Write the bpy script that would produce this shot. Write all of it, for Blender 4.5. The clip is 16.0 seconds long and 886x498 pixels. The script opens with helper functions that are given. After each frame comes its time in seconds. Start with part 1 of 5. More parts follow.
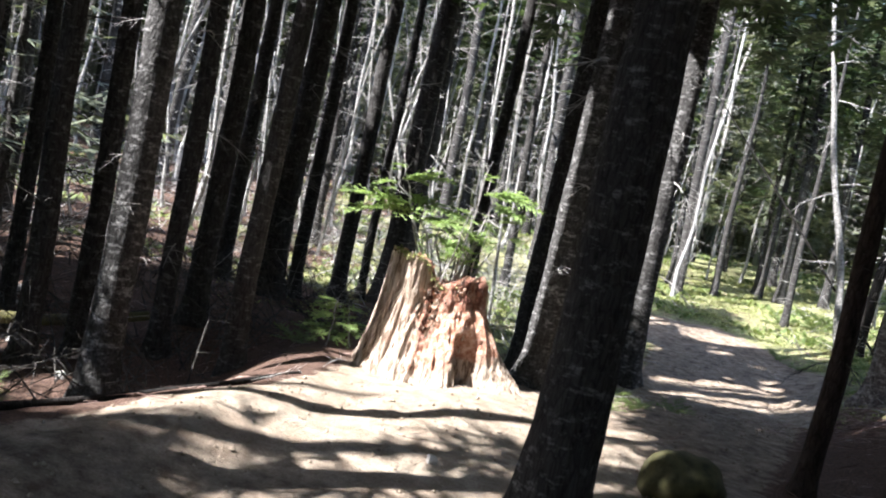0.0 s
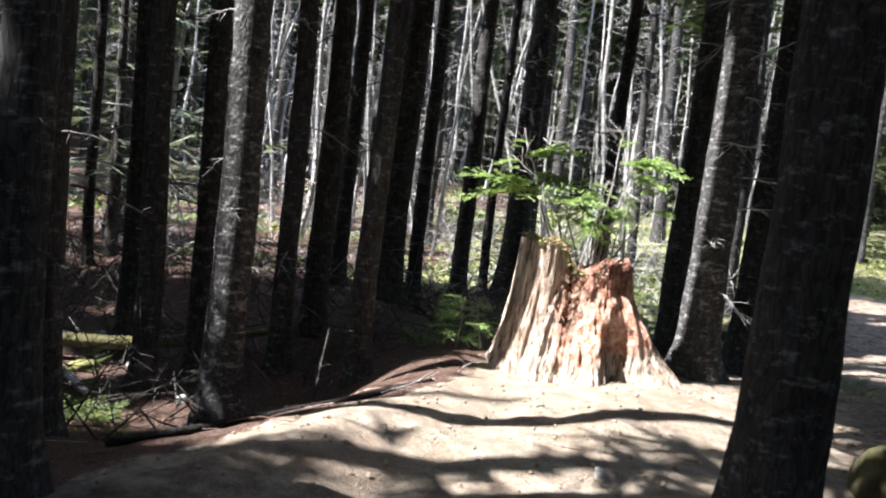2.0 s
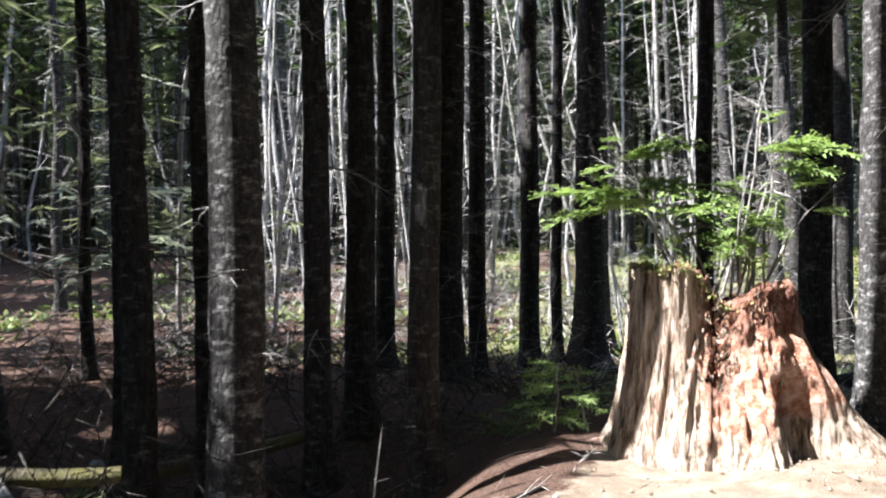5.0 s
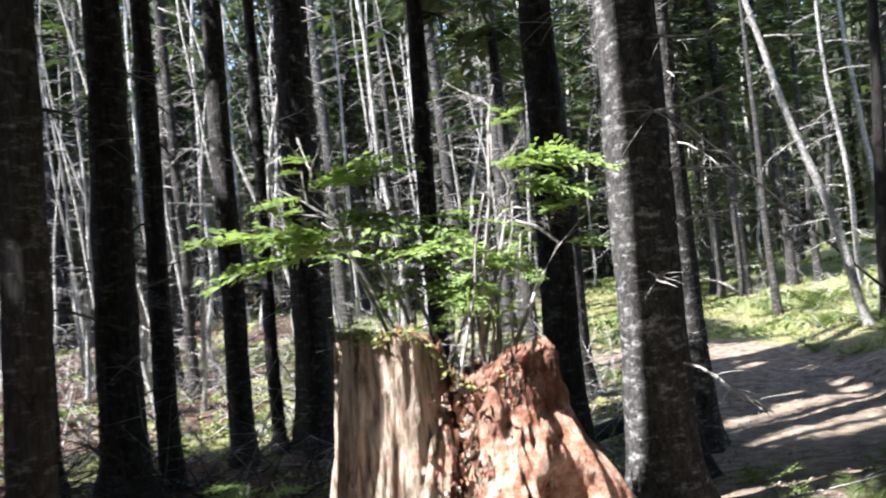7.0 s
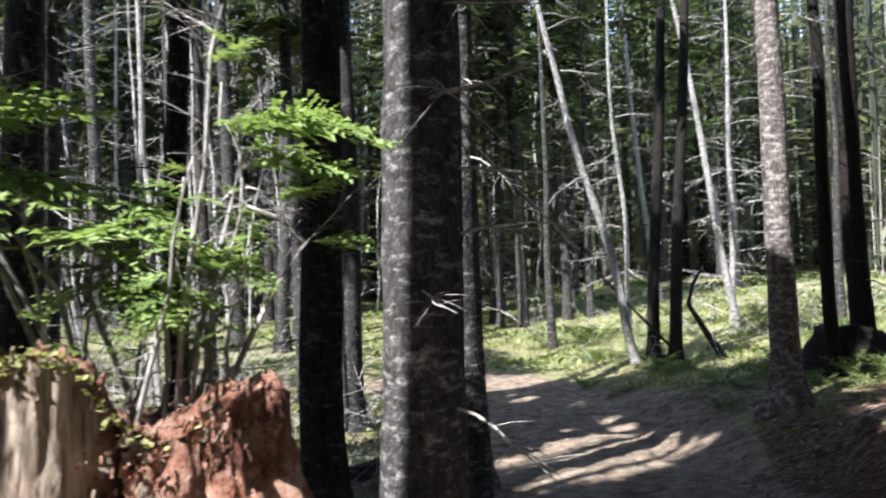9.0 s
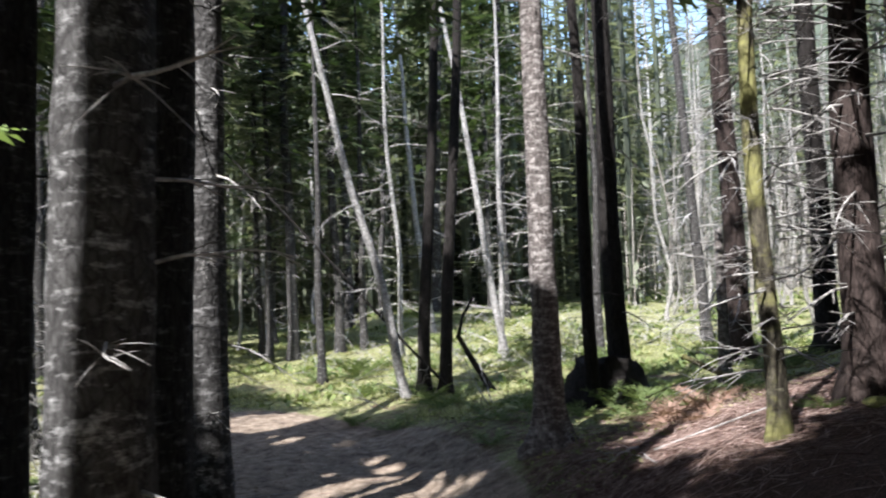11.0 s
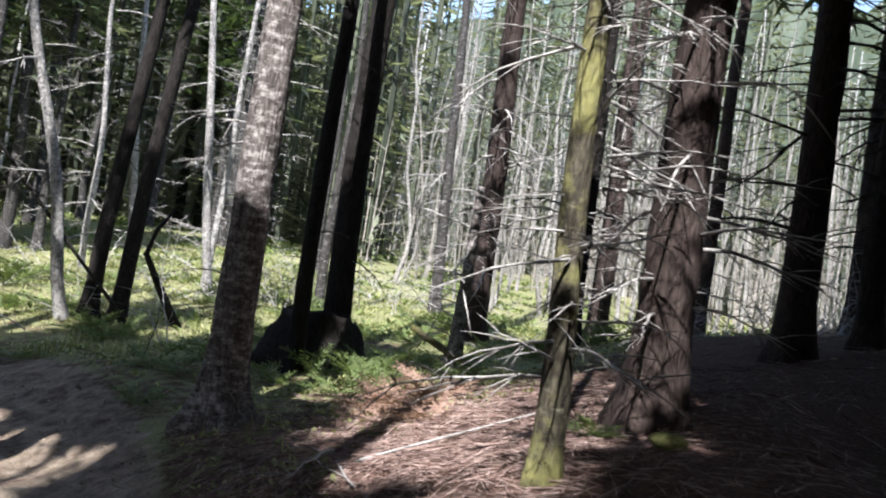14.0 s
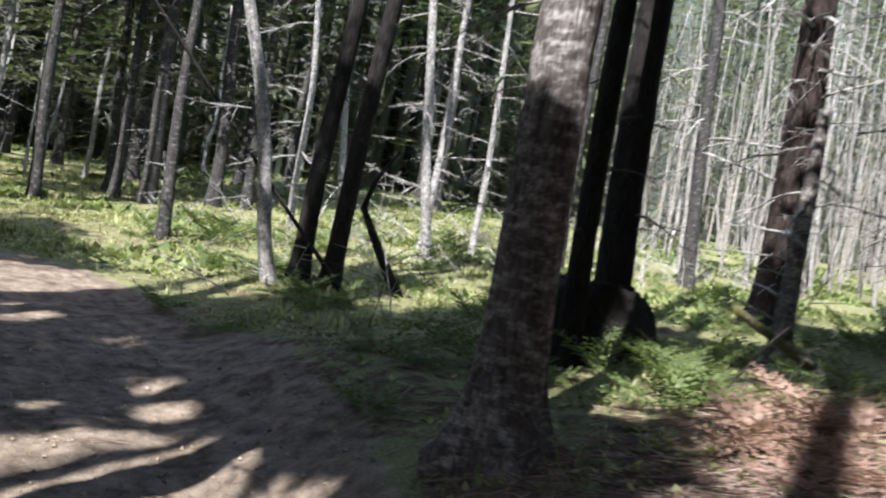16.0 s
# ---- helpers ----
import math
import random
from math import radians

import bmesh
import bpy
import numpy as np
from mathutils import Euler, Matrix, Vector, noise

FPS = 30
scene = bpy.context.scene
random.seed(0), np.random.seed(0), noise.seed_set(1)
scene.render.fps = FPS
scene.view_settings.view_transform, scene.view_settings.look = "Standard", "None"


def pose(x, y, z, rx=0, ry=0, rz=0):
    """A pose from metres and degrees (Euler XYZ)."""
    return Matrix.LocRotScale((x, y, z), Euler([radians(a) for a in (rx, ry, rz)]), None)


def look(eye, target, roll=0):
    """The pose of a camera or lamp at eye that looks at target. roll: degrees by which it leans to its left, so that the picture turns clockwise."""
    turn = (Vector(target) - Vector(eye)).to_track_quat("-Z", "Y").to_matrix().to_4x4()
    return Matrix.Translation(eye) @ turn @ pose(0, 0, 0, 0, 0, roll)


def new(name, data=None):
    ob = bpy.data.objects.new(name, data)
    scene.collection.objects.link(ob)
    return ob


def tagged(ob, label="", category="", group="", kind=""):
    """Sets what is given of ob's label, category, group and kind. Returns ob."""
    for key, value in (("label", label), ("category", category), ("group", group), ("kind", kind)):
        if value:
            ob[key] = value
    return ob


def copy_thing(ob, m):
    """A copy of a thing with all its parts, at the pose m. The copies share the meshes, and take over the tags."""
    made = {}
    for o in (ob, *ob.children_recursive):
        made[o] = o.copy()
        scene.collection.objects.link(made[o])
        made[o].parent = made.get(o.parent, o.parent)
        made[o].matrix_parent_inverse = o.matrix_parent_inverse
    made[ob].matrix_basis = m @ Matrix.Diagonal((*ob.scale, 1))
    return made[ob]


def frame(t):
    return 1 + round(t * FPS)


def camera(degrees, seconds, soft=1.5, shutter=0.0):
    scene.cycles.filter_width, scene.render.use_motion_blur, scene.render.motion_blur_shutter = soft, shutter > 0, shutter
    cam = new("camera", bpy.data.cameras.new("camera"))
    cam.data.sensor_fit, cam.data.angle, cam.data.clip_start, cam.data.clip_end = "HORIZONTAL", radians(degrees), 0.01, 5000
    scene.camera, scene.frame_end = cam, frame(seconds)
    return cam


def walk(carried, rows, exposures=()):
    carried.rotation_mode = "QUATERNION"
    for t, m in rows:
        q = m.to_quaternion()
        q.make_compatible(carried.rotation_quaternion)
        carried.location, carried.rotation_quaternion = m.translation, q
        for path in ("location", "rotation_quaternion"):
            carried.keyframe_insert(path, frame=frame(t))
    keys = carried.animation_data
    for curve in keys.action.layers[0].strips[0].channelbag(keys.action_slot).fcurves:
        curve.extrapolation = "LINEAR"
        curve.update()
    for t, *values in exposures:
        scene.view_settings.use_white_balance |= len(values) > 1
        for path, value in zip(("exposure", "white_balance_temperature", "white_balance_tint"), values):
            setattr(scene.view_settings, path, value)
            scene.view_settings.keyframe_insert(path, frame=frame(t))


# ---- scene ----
cam = camera(55.7, 16.0, soft=2.0, shutter=0.4)
PATH = [
    (0, (-0.353, -8.873, 1.976), (-0.373, -6.879, 1.817), 11.7),
    (0.5, (-0.388, -8.721, 1.935), (-0.444, -6.728, 1.773), 11.2),
    (1, (-0.434, -8.537, 1.889), (-0.553, -6.548, 1.72), 9.4),
    (1.5, (-0.506, -8.264, 1.825), (-0.718, -6.285, 1.629), 7.5),
    (2, (-0.589, -8.052, 1.776), (-0.86, -6.081, 1.573), 6.0),
    (2.5, (-0.646, -7.809, 1.712), (-0.978, -5.849, 1.485), 3.7),
    (3, (-0.757, -7.494, 1.641), (-1.171, -5.549, 1.425), 1.3),
    (5.5, (-1.127, -5.573, 1.385), (-1.432, -3.596, 1.398), -3.1),
    (6, (-1.094, -5.035, 1.398), (-1.193, -3.038, 1.416), -3.4),
    (6.5, (-0.965, -4.606, 1.394), (-0.874, -2.608, 1.441), -5.3),
    (7, (-0.873, -4.306, 1.386), (-0.629, -2.323, 1.476), -5.8),
    (7.5, (-0.791, -4.035, 1.39), (-0.435, -2.069, 1.482), -4.8),
    (8, (-0.661, -3.72, 1.371), (-0.168, -1.783, 1.453), -4.8),
    (8.5, (-0.583, -3.485, 1.353), (0.025, -1.581, 1.44), -3.3),
    (9, (-0.448, -3.287, 1.348), (0.279, -1.427, 1.452), -1.9),
    (11.5, (0.342, -2.527, 1.399), (1.65, -1.022, 1.55), 0.1),
    (12, (0.68, -2.243, 1.364), (2.134, -0.874, 1.469), 4.1),
    (12.5, (1.072, -2.01, 1.319), (2.649, -0.786, 1.445), 5.4),
    (13, (1.396, -1.705, 1.306), (3.023, -0.545, 1.399), 7.6),
    (13.5, (1.728, -1.312, 1.303), (3.364, -0.164, 1.361), 9.1),
    (14, (2.076, -0.99, 1.302), (3.696, 0.181, 1.37), 8.8),
    (14.5, (2.393, -0.525, 1.256), (3.975, 0.699, 1.306), 10.1),
    (15, (2.783, -0.018, 1.21), (4.304, 1.281, 1.228), 9.1),
    (15.5, (3.111, 0.672, 1.1), (4.526, 2.085, 1.085), 11.7),
    (16, (3.559, 1.428, 0.998), (4.887, 2.922, 0.928), 9.6),
]
walk(cam, [(t, look(eye, target, roll)) for t, eye, target, roll in PATH],
     [(0, 2.45), (1.5, 2.4), (3, 2.25), (8, 2.28), (9, 1.85), (12, 1.66), (14, 1.62), (16, 1.62)])

# ---- world, sun ----
SUN_EL, SUN_BEARING = radians(54), radians(67)      # light travels towards this bearing from +y
TO_SUN = Vector((-math.sin(SUN_BEARING) * math.cos(SUN_EL), -math.cos(SUN_BEARING) * math.cos(SUN_EL), math.sin(SUN_EL)))
world = bpy.data.worlds.new("sky")
scene.world = world
world.use_nodes = True
wn, wl = world.node_tree.nodes, world.node_tree.links
sky = wn.new("ShaderNodeTexSky")
sky.sky_type, sky.sun_disc, sky.sun_elevation, sky.sun_rotation = "NISHITA", False, SUN_EL, math.atan2(TO_SUN.x, TO_SUN.y)
wl.new(sky.outputs[0], wn["Background"].inputs[0])
wn["Background"].inputs[1].default_value = 0.15
sun = new("sun", bpy.data.lights.new("sun", "SUN"))
sun.data.energy, sun.data.angle, sun.data.color = 5.0, radians(0.53), (1.0, 0.97, 0.97)
sun.matrix_world = look(TO_SUN * 60, (0, 0, 0))



# ---- materials ----
def mat(name, rough=0.85, spec=0.25):
    m = bpy.data.materials.new(name)
    m.use_nodes = True
    b = m.node_tree.nodes["Principled BSDF"]
    b.inputs["Roughness"].default_value = rough
    b.inputs["Specular IOR Level"].default_value = spec
    return m, m.node_tree.nodes, m.node_tree.links, b


def node(nt, kind, **kw):
    n = nt.new(kind)
    for k, v in kw.items():
        if k in n.inputs:
            n.inputs[k].default_value = v
    return n


def coords(nn, ll, scale=(1, 1, 1), spread=7.0, source="Object"):
    tc = nn.new("ShaderNodeTexCoord")
    info = nn.new("ShaderNodeObjectInfo")
    mul = nn.new("ShaderNodeMath")
    mul.operation = "MULTIPLY"
    mul.inputs[1].default_value = spread
    ll.new(info.outputs["Random"], mul.inputs[0])
    mp = nn.new("ShaderNodeMapping")
    mp.inputs["Scale"].default_value = scale
    ll.new(tc.outputs[source], mp.inputs["Vector"])
    ll.new(mul.outputs[0], mp.inputs["Location"])
    return mp.outputs[0], info


def ramp(nn, ll, fac, stops):
    r = nn.new("ShaderNodeValToRGB")
    el = r.color_ramp.elements
    while len(el) < len(stops):
        el.new(0.5)
    for e, (p, c) in zip(el, stops):
        e.position = p
        e.color = (*c, 1) if len(c) == 3 else c
    ll.new(fac, r.inputs[0])
    return r.outputs[0]


def mix(nn, ll, fac, a, b, kind="MIX"):
    m = nn.new("ShaderNodeMix")
    m.data_type, m.blend_type = "RGBA", kind
    for sock, v in ((m.inputs[0], fac), (m.inputs[6], a), (m.inputs[7], b)):
        if hasattr(v, "is_linked"):
            ll.new(v, sock)
        else:
            sock.default_value = v if isinstance(v, (int, float)) else (*v, 1)
    return m.outputs[2]


def bump(nn, ll, height, b, strength=0.5, distance=0.02):
    n = nn.new("ShaderNodeBump")
    n.inputs["Strength"].default_value, n.inputs["Distance"].default_value = strength, distance
    ll.new(height, n.inputs["Height"])
    ll.new(n.outputs[0], b.inputs["Normal"])


def noise_tex(nn, ll, vec, scale, detail=5, rough=0.6):
    n = node(nn, "ShaderNodeTexNoise", Scale=scale, Detail=detail, Roughness=rough)
    ll.new(vec, n.inputs["Vector"])
    return n.outputs[0]


def bark(name, dark, mid, pale, patch=0.55, moss=None, streak=0.25):
    m, nn, ll, b = mat(name, 0.9, 0.15)
    v, _ = coords(nn, ll)
    vs, _ = coords(nn, ll, (1, 1, streak))
    plates = node(nn, "ShaderNodeTexVoronoi", Scale=26.0)
    plates.feature = "DISTANCE_TO_EDGE"
    wob = node(nn, "ShaderNodeTexNoise", Scale=9.0, Detail=3.0)
    ll.new(vs, wob.inputs["Vector"])
    bent = nn.new("ShaderNodeVectorMath")
    bent.operation = "MULTIPLY_ADD"
    bent.inputs[1].default_value = (0.07, 0.07, 0.07)
    ll.new(wob.outputs[1], bent.inputs[0])
    ll.new(vs, bent.inputs[2])
    ll.new(bent.outputs[0], plates.inputs["Vector"])
    fine = noise_tex(nn, ll, vs, 22, 8, 0.7)
    vb, _ = coords(nn, ll, (1, 1, 2.4))
    big = noise_tex(nn, ll, vb, 8, 7, 0.72)
    base = ramp(nn, ll, fine, [(0.3, dark), (0.62, mid)])
    spots = ramp(nn, ll, big, [(patch, (0, 0, 0)), (patch + 0.22, (1, 1, 1))])
    col = mix(nn, ll, spots, base, pale)
    crack = ramp(nn, ll, plates.outputs[0], [(0.0, (0.25, 0.25, 0.25)), (0.12, (1, 1, 1))])
    col = mix(nn, ll, 0.6, col, crack, "MULTIPLY")
    if moss:
        mv = noise_tex(nn, ll, v, 2.2, 6, 0.7)
        col = mix(nn, ll, ramp(nn, ll, mv, [(0.46, (0, 0, 0)), (0.6, (1, 1, 1))]), col, moss)
    ll.new(col, b.inputs["Base Color"])
    add = nn.new("ShaderNodeMath")
    add.operation = "ADD"
    ll.new(plates.outputs[0], add.inputs[0])
    ll.new(fine, add.inputs[1])
    bump(nn, ll, add.outputs[0], b, 0.9, 0.02)
    return m


BARK = bark("spruce_bark", (0.022, 0.021, 0.0205), (0.072, 0.069, 0.067), (0.31, 0.31, 0.305), 0.54)
BARK_RED = bark("fir_bark", (0.016, 0.012, 0.0112), (0.07, 0.053, 0.048), (0.17, 0.16, 0.155), 0.61)
# near-black copy of the dark bark, with crown shade put into its colour
BARK_SHADED = bark("shaded_spruce_bark", (0.008, 0.007, 0.0066), (0.028, 0.025, 0.0235), (0.085, 0.082, 0.078), 0.63)
BARK_GREY = bark("peeling_bark", (0.026, 0.022, 0.02), (0.18, 0.158, 0.15), (0.54, 0.51, 0.49), 0.48)
# paler, patchier bark copy: sunlight on the stout spruces' flanks put into colour
BARK_FLANK = bark("sunlit_flank_bark", (0.022, 0.021, 0.0205), (0.095, 0.093, 0.091), (0.5, 0.5, 0.495), 0.52, streak=0.5)
BARK_SNAG = bark("bleached_bark", (0.16, 0.155, 0.15), (0.48, 0.475, 0.465), (0.66, 0.66, 0.65), 0.5, streak=0.5)
BARK_PALE = bark("pale_bark", (0.10, 0.096, 0.092), (0.42, 0.41, 0.40), (0.68, 0.68, 0.665), 0.53, streak=0.6)
BARK_THICKET = bark("stem_bark", (0.16, 0.145, 0.13), (0.36, 0.335, 0.305), (0.5, 0.47, 0.43), 0.5)
BARK_POLE = bark("pole_bark", (0.12, 0.114, 0.106), (0.34, 0.33, 0.31), (0.52, 0.51, 0.49), 0.5, streak=0.6)
BARK_MOSS = bark("mossy_bark", (0.07, 0.06, 0.04), (0.22, 0.2, 0.15), (0.42, 0.43, 0.36), 0.58, (0.13, 0.125, 0.05))
BARK_LICHEN = bark("lichen_bark", (0.018, 0.015, 0.012), (0.12, 0.108, 0.08), (0.34, 0.325, 0.23), 0.56, (0.24, 0.235, 0.095))


def plain(name, a, b_, scale=30.0, rough=0.8, bmp=0.3, source="Object", per=None):
    m, nn, ll, b = mat(name, rough)
    v, info = coords(nn, ll, source=source)
    n1, n2 = noise_tex(nn, ll, v, scale, 6), noise_tex(nn, ll, v, scale * 0.13, 3)
    col = mix(nn, ll, ramp(nn, ll, n1, [(0.35, (0, 0, 0)), (0.65, (1, 1, 1))]), a, b_)
    col = mix(nn, ll, 0.5, col, ramp(nn, ll, n2, [(0.3, (0.55, 0.55, 0.55)), (0.7, (1, 1, 1))]), "MULTIPLY")
    if per:
        geo = nn.new("ShaderNodeNewGeometry")
        col = mix(nn, ll, 1.0, col, ramp(nn, ll, geo.outputs["Random Per Island"], per), "MULTIPLY")
    ll.new(col, b.inputs["Base Color"])
    if bmp:
        bump(nn, ll, n1, b, bmp, 0.01)
    return m


def leafy(name, a, b_, trans=0.35, rough=0.5):
    m, nn, ll, b = mat(name, rough, 0.3)
    geo = nn.new("ShaderNodeNewGeometry")
    col = ramp(nn, ll, geo.outputs["Random Per Island"], [(0.0, a), (1.0, b_)])
    ll.new(col, b.inputs["Base Color"])
    t = nn.new("ShaderNodeBsdfTranslucent")
    ll.new(mix(nn, ll, 0.5, col, (1.0, 1.0, 0.35), "MULTIPLY"), t.inputs[0])
    ms = nn.new("ShaderNodeMixShader")
    ms.inputs[0].default_value = trans
    ll.new(b.outputs[0], ms.inputs[1])
    ll.new(t.outputs[0], ms.inputs[2])
    ll.new(ms.outputs[0], nn["Material Output"].inputs[0])
    return m


TWIG_FAR = plain("far_twig", (0.05, 0.048, 0.042), (0.15, 0.143, 0.13), 9, 0.9)
TWIG = plain("dead_twig", (0.2, 0.192, 0.185), (0.52, 0.505, 0.49), 18, 0.9)
TWIG_DARK = plain("dark_twig", (0.022, 0.02, 0.018), (0.12, 0.112, 0.104), 14, 0.9)
NEEDLES = leafy("needles", (0.025, 0.045, 0.02), (0.085, 0.125, 0.05), 0.3)
# paler copy of the needles: haze and sun on the boughs put into colour
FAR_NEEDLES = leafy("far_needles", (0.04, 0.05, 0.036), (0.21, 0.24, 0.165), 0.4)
FROND = leafy("fresh_frond", (0.15, 0.25, 0.07), (0.48, 0.6, 0.28), 0.45)
FERN = leafy("fern_leaf", (0.065, 0.105, 0.033), (0.25, 0.30, 0.12), 0.4)
GRASS = leafy("grass", (0.15, 0.18, 0.065), (0.52, 0.52, 0.28), 0.35)
MOSSY = leafy("moss_leaf", (0.085, 0.11, 0.038), (0.38, 0.4, 0.18), 0.35, 0.7)
RUST = leafy("dry_fern", (0.22, 0.13, 0.095), (0.46, 0.335, 0.275), 0.3)
ROCK = plain("rock", (0.22, 0.22, 0.21), (0.46, 0.45, 0.43), 9, 0.85, 0.6)
ROCK_MOSS = plain("mossy_rock", (0.035, 0.036, 0.018), (0.11, 0.105, 0.05), 7, 0.95, 0.8)
ROCK_GOLD = plain("bright_moss", (0.07, 0.075, 0.025), (0.24, 0.24, 0.09), 14, 0.95, 0.9)
LITTER = plain("litter_twig", (0.19, 0.112, 0.09), (0.58, 0.455, 0.41), 12, 0.9, 0.2, per=[(0, (0.3, 0.26, 0.25)), (1, (1, 1, 1))])

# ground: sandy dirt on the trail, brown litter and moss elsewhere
GROUND, gn, gl, gb = mat("forest_ground", 0.95, 0.1)
gv = gn.new("ShaderNodeTexCoord").outputs["Object"]
g_big, g_mid, g_fine = noise_tex(gn, gl, gv, 0.9, 4), noise_tex(gn, gl, gv, 6, 6, 0.65), noise_tex(gn, gl, gv, 55, 6, 0.7)
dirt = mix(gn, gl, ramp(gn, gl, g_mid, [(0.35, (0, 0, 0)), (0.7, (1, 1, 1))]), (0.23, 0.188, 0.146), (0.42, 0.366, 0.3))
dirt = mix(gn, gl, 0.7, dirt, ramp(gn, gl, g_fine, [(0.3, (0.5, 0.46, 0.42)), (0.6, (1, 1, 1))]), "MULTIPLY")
lit = mix(gn, gl, ramp(gn, gl, g_fine, [(0.35, (0, 0, 0)), (0.7, (1, 1, 1))]), (0.02, 0.0145, 0.0122), (0.185, 0.118, 0.092))
mossg = mix(gn, gl, ramp(gn, gl, g_fine, [(0.3, (0, 0, 0)), (0.7, (1, 1, 1))]), (0.062, 0.069, 0.03), (0.33, 0.335, 0.175))
a_dirt, a_moss = gn.new("ShaderNodeAttribute"), gn.new("ShaderNodeAttribute")
a_dirt.attribute_name, a_moss.attribute_name = "dirt", "moss"


def ragged(attr):
    s = gn.new("ShaderNodeMath")
    s.operation = "ADD"
    gl.new(attr.outputs["Fac"], s.inputs[0])
    h = gn.new("ShaderNodeMath")
    h.operation = "MULTIPLY_ADD"
    h.inputs[1].default_value, h.inputs[2].default_value = 0.9, -0.45
    gl.new(g_mid, h.inputs[0])
    gl.new(h.outputs[0], s.inputs[1])
    return ramp(gn, gl, s.outputs[0], [(0.42, (0, 0, 0)), (0.58, (1, 1, 1))])


gcol = mix(gn, gl, ragged(a_moss), lit, mossg)
a_tread_shade = gn.new("ShaderNodeAttribute")
a_tread_shade.attribute_name = "tread_shade"
tread_shade = mix(gn, gl, ramp(gn, gl, g_mid, [(0.35, (0, 0, 0)), (0.7, (1, 1, 1))]), (0.105, 0.079, 0.061), (0.37, 0.305, 0.242))
tread_shade = mix(gn, gl, 0.7, tread_shade, ramp(gn, gl, g_fine, [(0.3, (0.45, 0.42, 0.4)), (0.6, (1, 1, 1))]), "MULTIPLY")
g_needle = noise_tex(gn, gl, gv, 2.3, 7, 0.72)
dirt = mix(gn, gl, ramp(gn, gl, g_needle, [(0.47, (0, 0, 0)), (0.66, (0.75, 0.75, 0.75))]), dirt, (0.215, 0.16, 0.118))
dirt = mix(gn, gl, a_tread_shade.outputs["Fac"], dirt, tread_shade)
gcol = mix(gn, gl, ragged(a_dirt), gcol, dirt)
gl.new(gcol, gb.inputs["Base Color"])
g_h = gn.new("ShaderNodeMath")
g_h.operation = "MULTIPLY_ADD"
g_h.inputs[1].default_value = 2.5
gl.new(g_mid, g_h.inputs[0])
gl.new(g_fine, g_h.inputs[2])
bump(gn, gl, g_h.outputs[0], gb, 0.8, 0.03)

# the stump: weathered grey-tan shell, red-orange rotten heart
STUMP, sn, sl, sb = mat("rotten_wood", 0.9, 0.15)
sc = sn.new("ShaderNodeTexCoord").outputs["Object"]
smap = sn.new("ShaderNodeMapping")
smap.inputs["Scale"].default_value = (1, 1, 0.12)
sl.new(sc, smap.inputs["Vector"])
s_fib, s_mid, s_crumb = noise_tex(sn, sl, smap.outputs[0], 26, 8, 0.7), noise_tex(sn, sl, sc, 4, 5, 0.6), noise_tex(sn, sl, sc, 17, 9, 0.74)
shell = ramp(sn, sl, s_fib, [(0.34, (0.04, 0.026, 0.02)), (0.43, (0.27, 0.2, 0.15)), (0.52, (0.6, 0.5, 0.41)), (0.64, (0.77, 0.68, 0.59))])
s_stain = noise_tex(sn, sl, smap.outputs[0], 7, 6, 0.65)
shell = mix(sn, sl, ramp(sn, sl, s_stain, [(0.5, (0, 0, 0)), (0.64, (0.6, 0.6, 0.6))]), shell, (0.16, 0.095, 0.065))
red = ramp(sn, sl, s_crumb, [(0.3, (0.12, 0.042, 0.03)), (0.42, (0.45, 0.2, 0.13)), (0.53, (0.66, 0.41, 0.31)), (0.66, (0.82, 0.68, 0.6))])
deep_red = ramp(sn, sl, s_crumb, [(0.34, (0.03, 0.014, 0.013)), (0.5, (0.13, 0.05, 0.038)), (0.6, (0.3, 0.12, 0.085)), (0.7, (0.55, 0.33, 0.26))])
s_darkness = sn.new("ShaderNodeAttribute")
s_darkness.attribute_name = "darkness"
red = mix(sn, sl, s_darkness.outputs["Fac"], red, deep_red)
s_at = sn.new("ShaderNodeAttribute")
s_at.attribute_name = "rot"
s_add = sn.new("ShaderNodeMath")
s_add.operation = "ADD"
s_sh = sn.new("ShaderNodeMath")
s_sh.operation = "MULTIPLY_ADD"
s_sh.inputs[1].default_value, s_sh.inputs[2].default_value = 2.2, -1.1
sl.new(s_mid, s_sh.inputs[0])
sl.new(s_at.outputs["Fac"], s_add.inputs[0])
sl.new(s_sh.outputs[0], s_add.inputs[1])
scol = mix(sn, sl, ramp(sn, sl, s_add.outputs[0], [(0.38, (0, 0, 0)), (0.6, (1, 1, 1))]), shell, red)
sl.new(scol, sb.inputs["Base Color"])
s_h = sn.new("ShaderNodeMath")
s_h.operation = "ADD"
sl.new(s_fib, s_h.inputs[0])
sl.new(s_crumb, s_h.inputs[1])
bump(sn, sl, s_h.outputs[0], sb, 1.0, 0.04)


# ---- mesh helpers ----
def mesh(name, verts, faces, material, smooth=True):
    me = bpy.data.meshes.new(name)
    me.from_pydata(verts, [], faces)
    if smooth:
        me.polygons.foreach_set("use_smooth", [True] * len(me.polygons))
    me.materials.append(material)
    return me


def part(name, me, parent=None, label="", kind="", m=None):
    ob = new(name, me)
    if parent:
        ob.parent = parent
    if m is not None:
        ob.matrix_basis = m
    return tagged(ob, label, kind=kind)


def empty(name, m, label, category, group=""):
    ob = new(name)
    ob.empty_display_size = 0.1
    ob.matrix_basis = m
    return tagged(ob, label, category, group)


def nz(x, y=0.0, z=0.0):
    return noise.noise(Vector((x, y, z)))


